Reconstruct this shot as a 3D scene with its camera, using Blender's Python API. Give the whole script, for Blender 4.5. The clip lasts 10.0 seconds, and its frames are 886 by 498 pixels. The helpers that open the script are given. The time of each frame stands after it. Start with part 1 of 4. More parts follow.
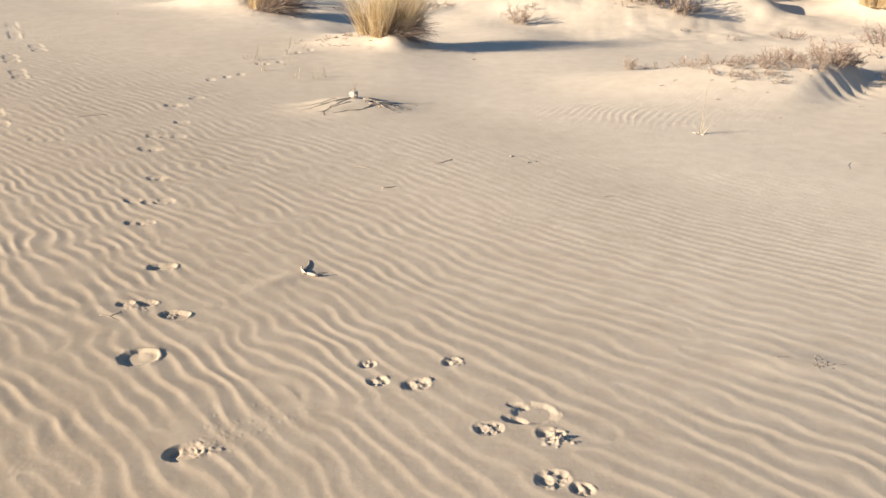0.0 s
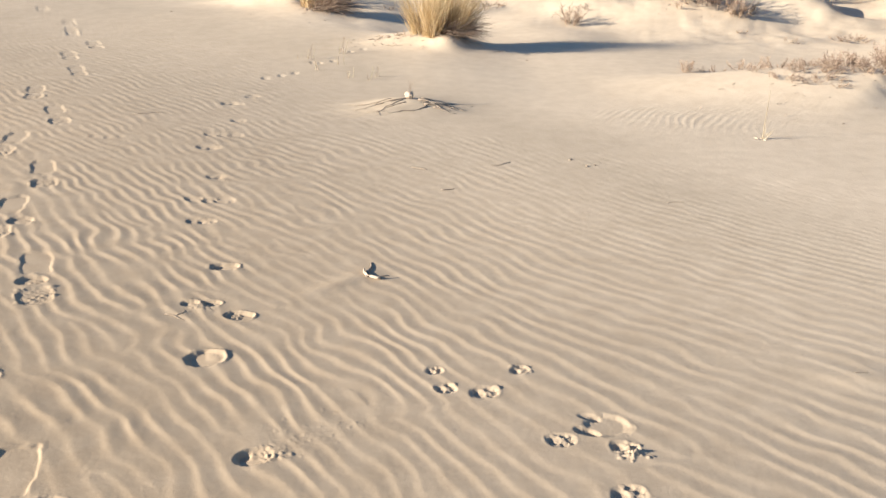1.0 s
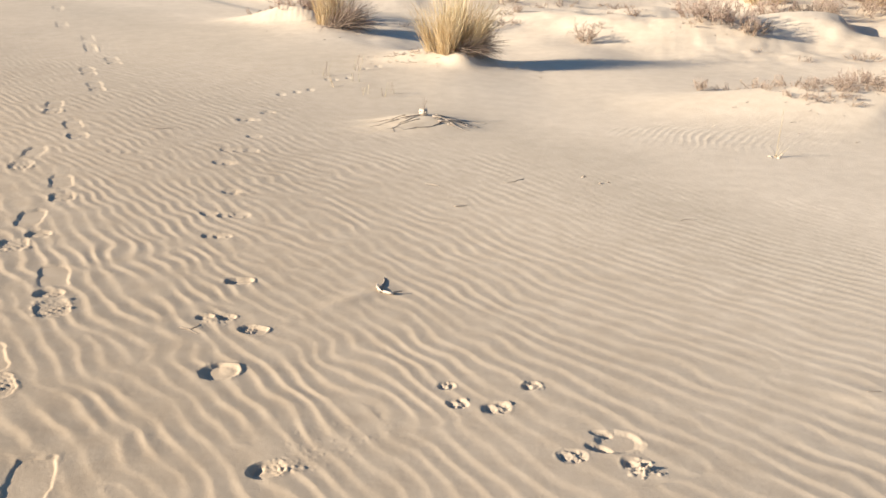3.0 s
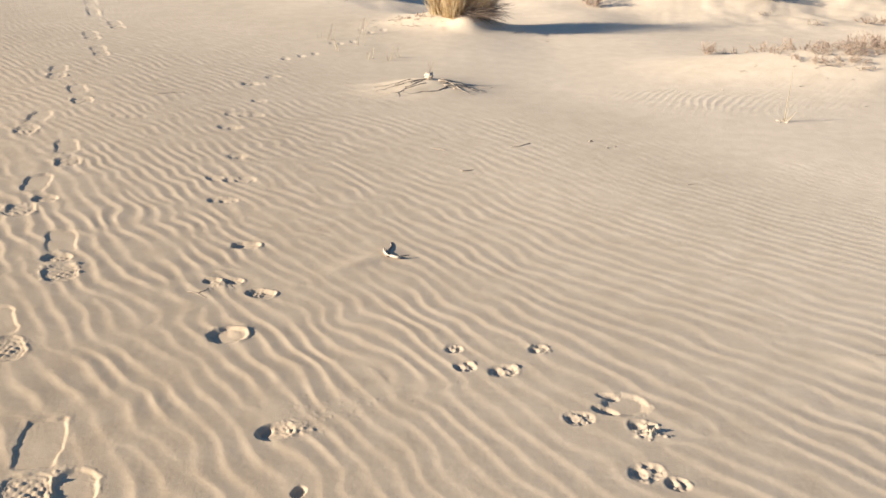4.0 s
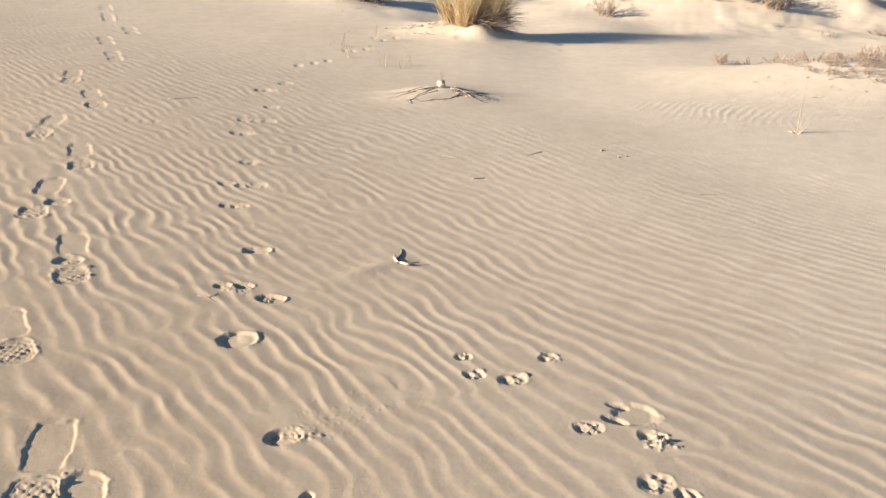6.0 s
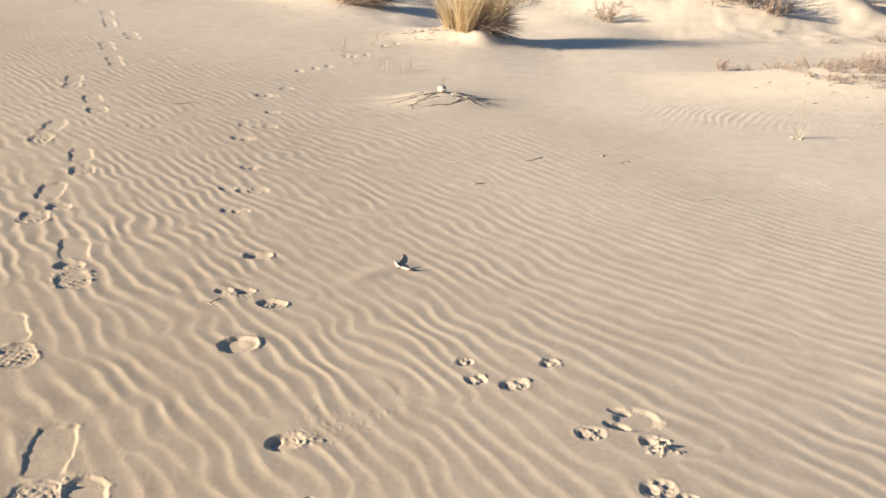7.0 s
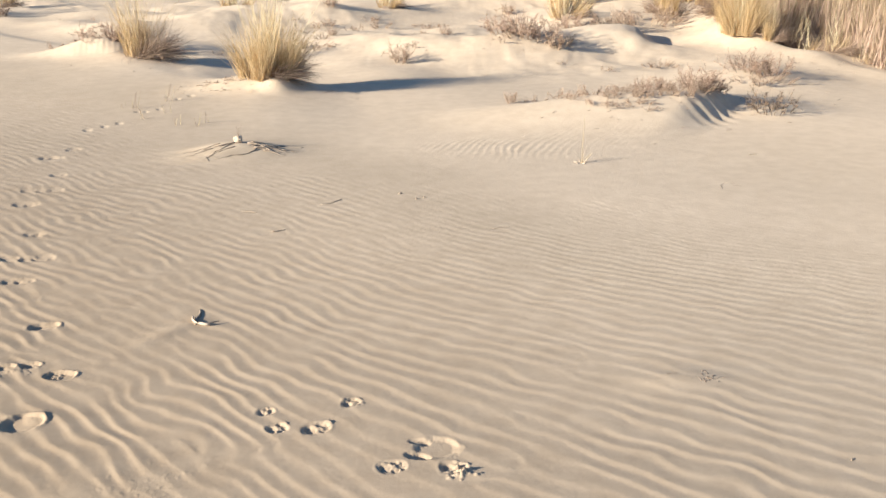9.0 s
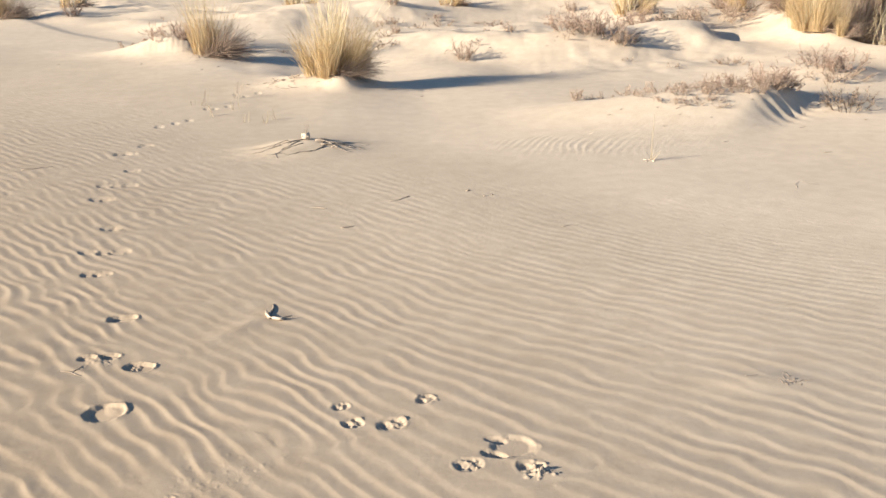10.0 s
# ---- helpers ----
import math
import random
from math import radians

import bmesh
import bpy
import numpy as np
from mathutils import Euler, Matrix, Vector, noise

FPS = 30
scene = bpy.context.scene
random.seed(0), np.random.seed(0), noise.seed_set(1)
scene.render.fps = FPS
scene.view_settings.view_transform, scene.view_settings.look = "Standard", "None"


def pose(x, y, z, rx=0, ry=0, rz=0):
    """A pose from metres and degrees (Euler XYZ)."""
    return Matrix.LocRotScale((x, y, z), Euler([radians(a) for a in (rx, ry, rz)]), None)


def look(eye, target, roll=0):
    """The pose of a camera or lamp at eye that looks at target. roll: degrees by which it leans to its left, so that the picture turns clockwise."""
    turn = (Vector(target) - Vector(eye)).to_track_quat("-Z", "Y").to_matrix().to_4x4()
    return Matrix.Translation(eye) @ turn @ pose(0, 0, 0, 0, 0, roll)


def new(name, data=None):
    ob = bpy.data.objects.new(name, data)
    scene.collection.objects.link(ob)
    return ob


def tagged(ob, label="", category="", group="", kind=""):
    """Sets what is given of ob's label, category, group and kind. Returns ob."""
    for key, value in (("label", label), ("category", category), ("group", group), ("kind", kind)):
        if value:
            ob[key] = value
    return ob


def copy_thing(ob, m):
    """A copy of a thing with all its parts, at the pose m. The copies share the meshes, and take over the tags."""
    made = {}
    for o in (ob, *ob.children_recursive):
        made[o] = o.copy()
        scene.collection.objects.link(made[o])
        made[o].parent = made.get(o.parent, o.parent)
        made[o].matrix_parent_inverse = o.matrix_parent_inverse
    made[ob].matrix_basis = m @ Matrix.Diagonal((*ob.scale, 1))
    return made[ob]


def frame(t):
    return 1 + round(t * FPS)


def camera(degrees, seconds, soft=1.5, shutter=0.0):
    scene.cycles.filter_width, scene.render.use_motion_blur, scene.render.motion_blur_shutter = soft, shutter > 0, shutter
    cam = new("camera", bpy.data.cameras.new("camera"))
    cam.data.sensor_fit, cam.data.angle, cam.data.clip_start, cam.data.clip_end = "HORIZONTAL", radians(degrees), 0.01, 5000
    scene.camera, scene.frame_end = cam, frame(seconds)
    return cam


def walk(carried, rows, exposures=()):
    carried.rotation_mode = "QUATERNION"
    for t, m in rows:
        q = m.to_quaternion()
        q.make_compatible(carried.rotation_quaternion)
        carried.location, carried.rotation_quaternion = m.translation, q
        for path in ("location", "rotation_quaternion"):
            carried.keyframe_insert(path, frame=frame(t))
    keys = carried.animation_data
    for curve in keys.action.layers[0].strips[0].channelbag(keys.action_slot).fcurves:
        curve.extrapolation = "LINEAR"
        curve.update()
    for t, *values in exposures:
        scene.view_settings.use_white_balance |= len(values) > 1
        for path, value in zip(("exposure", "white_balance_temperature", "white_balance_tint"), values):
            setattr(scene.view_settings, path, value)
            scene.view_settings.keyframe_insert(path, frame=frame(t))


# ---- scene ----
cam = camera(51.2, 10.0)
# seconds, eye, and the degrees by which it is turned left, looks up and leans right
ROWS = [
    (0.0, 0.102, -0.034, 1.358, -4.29, -21.17, -1.60),
    (0.2, 0.069, -0.019, 1.359, -1.87, -20.76, -0.73),
    (0.5, 0.020, 0.004, 1.361, -1.20, -21.24, -0.97),
    (1.0, 0.008, 0.017, 1.357, -1.75, -21.28, -1.72),
    (1.5, 0.014, 0.019, 1.355, -0.84, -20.92, -1.52),
    (2.0, 0.017, 0.006, 1.359, 0.52, -19.77, -1.16),
    (2.5, 0.013, 0.002, 1.360, 0.17, -19.80, -1.39),
    (3.0, 0.008, -0.002, 1.364, -0.85, -20.31, -1.78),
    (3.1, 0.008, -0.002, 1.363, -0.75, -21.51, -1.28),
    (3.2, 0.007, -0.002, 1.362, -0.54, -22.48, -1.12),
    (4.5, -0.001, -0.002, 1.352, -0.76, -22.18, -2.06),
    (5.0, -0.001, -0.003, 1.350, -0.69, -21.91, -2.26),
    (5.5, 0.000, 0.000, 1.350, 0.00, -22.00, -2.00),
    (7.0, -0.006, -0.000, 1.349, 0.09, -21.57, -2.11),
    (7.5, 0.004, -0.004, 1.352, -1.11, -21.31, -2.05),
    (7.8, 0.024, -0.014, 1.353, -4.52, -20.59, -1.64),
    (8.0, 0.037, -0.020, 1.354, -7.28, -20.12, -2.26),
    (8.2, 0.056, -0.033, 1.358, -10.60, -19.52, -2.39),
    (8.5, 0.084, -0.051, 1.363, -15.29, -18.14, -2.22),
    (8.6, 0.089, -0.051, 1.364, -16.51, -17.77, -2.14),
    (8.8, 0.098, -0.051, 1.365, -16.01, -17.85, -1.20),
    (9.0, 0.108, -0.050, 1.367, -11.18, -18.77, -0.58),
    (9.2, 0.084, -0.040, 1.363, -6.96, -19.27, 0.13),
    (9.5, 0.047, -0.025, 1.357, -4.10, -19.23, 0.34),
    (9.8, 0.049, -0.024, 1.356, -4.86, -18.98, 0.55),
    (10.0, 0.051, -0.023, 1.355, -7.50, -18.89, 0.10),
]


def aim(x, y, z, yaw, pitch, lean):
    return pose(x, y, z, 0, 0, yaw) @ pose(0, 0, 0, 90 + pitch) @ pose(0, 0, 0, 0, 0, -lean)


walk(cam, [(t, aim(*row)) for t, *row in ROWS],
     [(0.0, 1.25), (1.5, 1.31), (2.5, 1.34), (3.2, 1.32), (5.0, 1.29), (7.5, 1.29), (8.6, 1.24), (9.2, 1.25), (10.0, 1.28)])

# ---- light: a low winter sun from the left, clear sky ----
SUN_UP, SUN_WAY = 16.5, 16.0
world = bpy.data.worlds.new("sky")
scene.world = world
world.use_nodes = True
sky = world.node_tree.nodes.new("ShaderNodeTexSky")
sky.sky_type, sky.sun_disc = "NISHITA", False
sky.sun_elevation, sky.sun_rotation = radians(SUN_UP), radians(-90 - SUN_WAY)
sky.air_density, sky.dust_density, sky.ozone_density = 1.0, 0.1, 3.6
world.node_tree.links.new(sky.outputs[0], world.node_tree.nodes["Background"].inputs[0])
world.node_tree.nodes["Background"].inputs[1].default_value = 0.06
sun_data = bpy.data.lights.new("sun", "SUN")
sun_data.energy, sun_data.angle, sun_data.color = 5.0, radians(0.55), (1.0, 0.885, 0.71)
sun = new("sun", sun_data)
sun.matrix_world = look((0, 0, 0), (math.cos(radians(SUN_WAY)), math.sin(radians(SUN_WAY)), -math.tan(radians(SUN_UP))))


# ---- materials ----
def material(name, rough=0.8, spec=0.2):
    m = bpy.data.materials.new(name)
    m.use_nodes = True
    n = m.node_tree.nodes
    p = n["Principled BSDF"]
    p.inputs["Roughness"].default_value = rough
    p.inputs["Specular IOR Level"].default_value = spec
    return m, n, m.node_tree.links, p


def noise_node(n, l, coord, scale, detail=4.0, rough=0.55):
    t = n.new("ShaderNodeTexNoise")
    t.inputs["Scale"].default_value, t.inputs["Detail"].default_value, t.inputs["Roughness"].default_value = scale, detail, rough
    l.new(coord, t.inputs["Vector"])
    return t.outputs["Fac"]


def ramp(n, l, value, stops):
    r = n.new("ShaderNodeValToRGB")
    e = r.color_ramp.elements
    while len(e) < len(stops):
        e.new(0.5)
    for k, (at, c) in zip(e, stops):
        k.position, k.color = at, (*c, 1)
    l.new(value, r.inputs["Fac"])
    return r.outputs["Color"]


def mixed(n, l, kind, fac, a, b):
    m = n.new("ShaderNodeMix")
    m.data_type, m.blend_type = "RGBA", kind
    if isinstance(fac, float):
        m.inputs["Factor"].default_value = fac
    else:
        l.new(fac, m.inputs["Factor"])
    for s, v in ((m.inputs["A"], a), (m.inputs["B"], b)):
        if isinstance(v, tuple):
            s.default_value = (*v, 1)
        else:
            l.new(v, s)
    return m.outputs["Result"]


def sand_material():
    m, n, l, p = material("sand", 0.95, 0.1)
    co = n.new("ShaderNodeTexCoord").outputs["Object"]
    broad = ramp(n, l, noise_node(n, l, co, 0.7, 3.0), [(0.3, (0.455, 0.376, 0.289)), (0.7, (0.505, 0.418, 0.323))])
    patch = ramp(n, l, noise_node(n, l, co, 9.0, 5.0, 0.6), [(0.35, (0.90, 0.885, 0.87)), (0.65, (1.0, 1.0, 1.0))])
    grain = ramp(n, l, noise_node(n, l, co, 420.0, 2.0, 0.7), [(0.33, (0.66, 0.62, 0.58)), (0.47, (1.0, 1.0, 1.0)), (0.7, (1.05, 1.04, 1.03))])
    # tone drifts paler and slightly bluer with distance and to the right, varied by noise
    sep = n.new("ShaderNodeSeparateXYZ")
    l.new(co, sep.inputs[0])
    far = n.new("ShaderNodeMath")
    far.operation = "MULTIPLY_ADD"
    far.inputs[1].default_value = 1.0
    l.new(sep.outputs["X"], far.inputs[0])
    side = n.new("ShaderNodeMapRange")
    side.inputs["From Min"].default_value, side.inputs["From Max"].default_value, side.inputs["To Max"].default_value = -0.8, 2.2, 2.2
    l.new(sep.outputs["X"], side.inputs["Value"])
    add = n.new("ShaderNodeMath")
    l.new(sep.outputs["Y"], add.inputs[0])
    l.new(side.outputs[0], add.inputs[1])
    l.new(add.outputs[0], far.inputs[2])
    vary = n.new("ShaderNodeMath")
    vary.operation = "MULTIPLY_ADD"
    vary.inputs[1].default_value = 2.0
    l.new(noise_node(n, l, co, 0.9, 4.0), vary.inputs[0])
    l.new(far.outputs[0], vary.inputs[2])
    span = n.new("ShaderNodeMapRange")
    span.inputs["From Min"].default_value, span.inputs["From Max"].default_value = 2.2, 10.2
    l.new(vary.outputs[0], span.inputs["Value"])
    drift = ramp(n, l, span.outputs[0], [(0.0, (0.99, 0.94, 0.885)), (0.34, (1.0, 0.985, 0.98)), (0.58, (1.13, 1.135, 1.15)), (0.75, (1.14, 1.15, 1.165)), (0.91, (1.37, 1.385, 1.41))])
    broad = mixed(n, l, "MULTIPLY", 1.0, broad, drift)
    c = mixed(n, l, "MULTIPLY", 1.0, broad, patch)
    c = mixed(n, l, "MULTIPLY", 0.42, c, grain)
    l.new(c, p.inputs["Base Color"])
    b = n.new("ShaderNodeBump")
    b.inputs["Strength"].default_value, b.inputs["Distance"].default_value = 0.24, 0.003
    l.new(noise_node(n, l, co, 260.0, 3.0, 0.65), b.inputs["Height"])
    b2 = n.new("ShaderNodeBump")
    b2.inputs["Strength"].default_value, b2.inputs["Distance"].default_value = 0.22, 0.005
    l.new(noise_node(n, l, co, 38.0, 3.0), b2.inputs["Height"])
    l.new(b2.outputs[0], b.inputs["Normal"])
    l.new(b.outputs[0], p.inputs["Normal"])
    return m


def plant_material(name, dark, light, see_through=0.25):
    """Dry plant matter, each blade, twig or leaf of its own shade."""
    m, n, l, p = material(name, 0.75, 0.25)
    rnd = n.new("ShaderNodeNewGeometry").outputs["Random Per Island"]
    co = n.new("ShaderNodeTexCoord").outputs["Object"]
    c = ramp(n, l, rnd, [(0.0, dark), (0.55, tuple(0.5 * (a + b) for a, b in zip(dark, light))), (1.0, light)])
    fleck = ramp(n, l, noise_node(n, l, co, 35.0, 3.0), [(0.3, (0.72, 0.70, 0.68)), (0.65, (1.0, 1.0, 1.0))])
    c = mixed(n, l, "MULTIPLY", 1.0, c, fleck)
    l.new(c, p.inputs["Base Color"])
    if see_through:
        t = n.new("ShaderNodeBsdfTranslucent")
        l.new(c, t.inputs["Color"])
        x = n.new("ShaderNodeMixShader")
        x.inputs["Fac"].default_value = see_through
        l.new(p.outputs[0], x.inputs[1])
        l.new(t.outputs[0], x.inputs[2])
        l.new(x.outputs[0], n["Material Output"].inputs["Surface"])
    return m


def plain_material(name, dark, light, scale, rough=0.8):
    m, n, l, p = material(name, rough, 0.25)
    co = n.new("ShaderNodeTexCoord").outputs["Object"]
    v = noise_node(n, l, co, scale, 5.0, 0.6)
    l.new(ramp(n, l, v, [(0.3, dark), (0.7, light)]), p.inputs["Base Color"])
    b = n.new("ShaderNodeBump")
    b.inputs["Strength"].default_value, b.inputs["Distance"].default_value = 0.5, 0.004
    l.new(v, b.inputs["Height"])
    l.new(b.outputs[0], p.inputs["Normal"])
    return m


SAND = sand_material()
STRAW = plant_material("straw", (0.40, 0.27, 0.13), (0.86, 0.71, 0.47), 0.35)
DEAD = plant_material("dead_grass", (0.17, 0.12, 0.095), (0.56, 0.43, 0.34), 0.2)
TWIG = plant_material("twig", (0.16, 0.11, 0.08), (0.40, 0.31, 0.24), 0.0)
LEAF = plant_material("dry_leaf", (0.38, 0.28, 0.225), (0.74, 0.60, 0.49), 0.25)
REED = plant_material("reed", (0.36, 0.27, 0.17), (0.80, 0.70, 0.54), 0.3)
PINK = plant_material("withered_growth", (0.38, 0.27, 0.22), (0.74, 0.58, 0.48), 0.25)
DARK_PLANT = plant_material("dark_plant_matter", (0.05, 0.036, 0.028), (0.20, 0.145, 0.10), 0.0)
PALE = plant_material("pale_stalk", (0.52, 0.44, 0.28), (0.74, 0.66, 0.48), 0.2)
SANDY = plant_material("sandy_straw", (0.36, 0.29, 0.19), (0.55, 0.46, 0.33), 0.2)
ROOT = plain_material("root", (0.20, 0.16, 0.13), (0.40, 0.33, 0.27), 60.0)
SHELL = plain_material("shell", (0.26, 0.20, 0.155), (0.44, 0.36, 0.29), 45.0, 0.6)
WOOD = plain_material("driftwood", (0.15, 0.122, 0.10), (0.36, 0.295, 0.24), 90.0)
BLEACHED = plain_material("bleached_wood", (0.42, 0.34, 0.27), (0.64, 0.54, 0.44), 60.0)


# ---- the sand ----
def bump(x, y, cx, cy, rx, ry, h, turn=0.0, sharp=2.0):
    """A rounded mound of height h, with half-widths rx and ry, turned by degrees."""
    a = math.radians(turn)
    u = ((x - cx) * math.cos(a) + (y - cy) * math.sin(a)) / rx
    v = (-(x - cx) * math.sin(a) + (y - cy) * math.cos(a)) / ry
    return h * np.exp(-(np.abs(u) ** sharp + np.abs(v) ** sharp) * 0.7)


def step(v, a, b):
    t = np.clip((v - a) / (b - a), 0, 1)
    return t * t * (3 - 2 * t)


def eased(v, at, values):
    return sum(np.interp(v + d, at, values) for d in (-0.3, -0.15, 0.0, 0.15, 0.3)) / 5


def terrain(x, y):
    """The large forms of the sand, without ripples and footprints."""
    x, y = np.asarray(x, float), np.asarray(y, float)
    z = 0.012 * np.sin(1.3 * x + 0.7 * y) * np.cos(0.9 * y - 0.5 * x)
    # the smooth swell with its crest, and the hollow behind it
    crest = np.interp(x, [-6.5, -4.6, -3.3, -2.5, -1.9, -1.2, -0.6, 0.0, 0.7, 2.5, 5.0], [17.8, 15.3, 13.3, 12.3, 11.5, 10.0, 9.0, 8.6, 8.35, 8.1, 8.0])
    swell = 0.06 * step(y, 5.2, crest - 0.2) * (1 - step(x, 0.0, 1.0)) + 0.03 * step(-x, 2.0, 6.0) * step(y, 6.5, crest)
    drop = step(y, crest - 0.05, crest + 0.85 - 0.4 * step(-x, 0.9, 2.2))
    near = step(x, -0.6, 0.1)
    z = z + swell * (1 - (0.45 + 0.55 * near) * drop) * (1 - step(y, crest + 0.8, crest + 4.5)) - 0.03 * near * drop * (1 - step(x, 0.2, 1.2)) * (1 - step(y, 12, 18))
    # the ridge with shrubs: sunlit flank, steep shaded end
    lee = 1 - step(0.74 * (x - 3.24) - 0.67 * (y - 6.5), -0.08, 0.28)
    z = z + 0.18 * step(x, 1.2, 3.2) * lee * np.exp(-np.abs((y - 6.98 - 0.05 * (x - 3)) / np.where(y < 7, 0.55, 0.42)) ** 2.2)
    z = z + 0.008 * np.sin(2 * np.pi * (0.95 * x + 0.3 * y) / 0.15 + 1.5 * np.sin(3.0 * y)) * np.exp(-((0.74 * (x - 3.45) - 0.67 * (y - 6.55)) / 0.16) ** 2 - ((0.67 * (x - 3.60) + 0.74 * (y - 6.80)) / 0.30) ** 2)
    z = z + bump(x, y, 4.9, 8.5, 0.6, 0.5, 0.12) + bump(x, y, 4.3, 7.0, 0.35, 0.3, 0.04)
    # hummocks under the tussocks
    z = z + bump(x, y, 0.16, 8.55, 0.36, 0.3, 0.11) + bump(x, y, 0.24, 8.20, 0.12, 0.11, 0.075) + bump(x, y, -0.2, 8.33, 0.26, 0.10, 0.03)
    z = z + bump(x, y, -1.15, 10.3, 0.45, 0.4, 0.06) + bump(x, y, -1.60, 10.85, 0.30, 0.24, 0.13, 0, 2.4) * (1 + 0.10 * np.sin(19 * x + 9 * y) * np.sin(17 * y - 6 * x) + 0.08 * np.sin(47 * x) * np.sin(43 * y + 20 * x) + 0.05 * np.sin(83 * x + 20 * y) * np.sin(71 * y - 30 * x)) + bump(x, y, -1.95, 10.95, 0.34, 0.2, 0.08) + bump(x, y, -1.42, 10.75, 0.15, 0.16, 0.05)
    # mounds farther off
    z = z + bump(x, y, 1.6, 12.0, 1.7, 0.7, 0.16, 8) + bump(x, y, 3.05, 10.65, 0.95, 0.5, 0.22, 5)
    z = z + bump(x, y, 5.0, 12.9, 1.2, 0.6, 0.26, -8) + bump(x, y, 0.6, 14.8, 1.8, 0.9, 0.30, 5)
    z = z + bump(x, y, -2.6, 15.6, 1.6, 0.8, 0.12) + bump(x, y, 3.4, 16.5, 2.4, 1.0, 0.30, -5)
    # a curved spur beside the reeds, steep and shaded on their side, with a hollow below it
    u = x - eased(y, [7.6, 8.0, 8.4, 9.0, 9.6, 10.2, 10.5, 11.2, 12.0, 12.8], [7.3, 7.0, 6.67, 6.43, 6.25, 6.06, 5.98, 6.20, 6.50, 6.8])
    high = eased(y, [7.8, 8.4, 9.0, 9.6, 10.0, 10.5, 11.0, 11.5, 12.2, 13.0], [0.0, 0.02, 0.03, 0.04, 0.06, 0.16, 0.28, 0.34, 0.32, 0.0])
    z = z + high * np.where(u < 0, np.exp(-np.abs(u / (0.32 + 0.6 * high)) ** 1.7), 1 - step(u, 0.0, 0.40))
    z = z - 0.10 * step(u, 0.0, 1.2) * (1 - step(u, 1.6, 2.8)) * step(y, 7.9, 8.8) * (1 - step(y, 11.5, 12.8))
    z = z + bump(x, y, 4.55, 11.15, 0.6, 0.40, 0.21) * (1 - 0.95 * step(x - 0.3 * (y - 11.1), 4.72, 5.0))
    z = z + bump(x, y, 8.0, 17.0, 3.0, 1.5, 0.5)
    z = z + 0.03 * np.clip(x - 2, 0, 7) * step(y, crest, crest + 3) * (1 - step(y, 25, 50))
    # rolling dunes in the distance
    far = step(np.hypot(x, y), 16, 60)
    z = z + far * (0.5 + 0.9 * np.sin(x * 0.11 + 0.6) * np.sin(y * 0.09 + 1.0) + 0.5 * np.sin(x * 0.043 - y * 0.05))
    rough = step(y, crest + 0.3, crest + 1.5)
    r = random.Random(17)
    for _ in range(70):
        cx, cy, w = r.uniform(-6, 8), r.uniform(9.2, 19), r.uniform(0.22, 0.7)
        z = z + rough * bump(x, y, cx, cy, w * r.uniform(0.9, 1.8), w * r.uniform(0.5, 0.9), r.uniform(0.02, 0.085), r.uniform(-25, 35))
    z = z + rough * (1 - step(y, 22, 30)) * 0.016 * np.clip(np.sin(7.1 * x + 2.3 * np.sin(5.3 * y)) * np.sin(8.3 * y + 1.9 * np.sin(6.1 * x + 1.0)) + 0.5 * np.sin(17 * x - 5 * y) * np.sin(15 * y + 4 * x), -0.2, 1.2) * (0.5 + 0.5 * np.sin(1.1 * x + 0.9 * y + 1.0))
    z = z + rough * (0.025 * np.sin(2.1 * x + 1.2 * np.sin(1.7 * y)) * np.sin(2.6 * y + x) + 0.012 * np.sin(5.3 * x - 2.0 * y) * np.sin(4.7 * y + 1.0))
    return z


# Wind ripples: crests run down to the right across the plain; the phase wanders and has forks.
RIPPLE, CELL, SIDE = 0.076, 0.02, 1024


def wander(seed, along, across):
    """A smooth complex random field with the given lengths along and across the wind."""
    r = np.random.RandomState(seed)
    raw = np.fft.fft2(r.normal(size=(SIDE, SIDE)) + 1j * r.normal(size=(SIDE, SIDE)))
    k = np.fft.fftfreq(SIDE, CELL)
    raw *= np.exp(-2 * (np.pi * k[:, None] * along) ** 2 - 2 * (np.pi * k[None, :] * across) ** 2)
    a = np.fft.ifft2(raw)
    return a / np.sqrt(np.mean(np.abs(a) ** 2))


def sampled(field, s, c):
    i, j = s / CELL + SIDE / 2, c / CELL + SIDE / 2
    i0, j0 = np.floor(i).astype(int), np.floor(j).astype(int)
    u, v = i - i0, j - j0
    f = lambda a, b: field[a % SIDE, b % SIDE]
    return (f(i0, j0) * (1 - u) + f(i0 + 1, j0) * u) * (1 - v) + (f(i0, j0 + 1) * (1 - u) + f(i0 + 1, j0 + 1) * u) * v


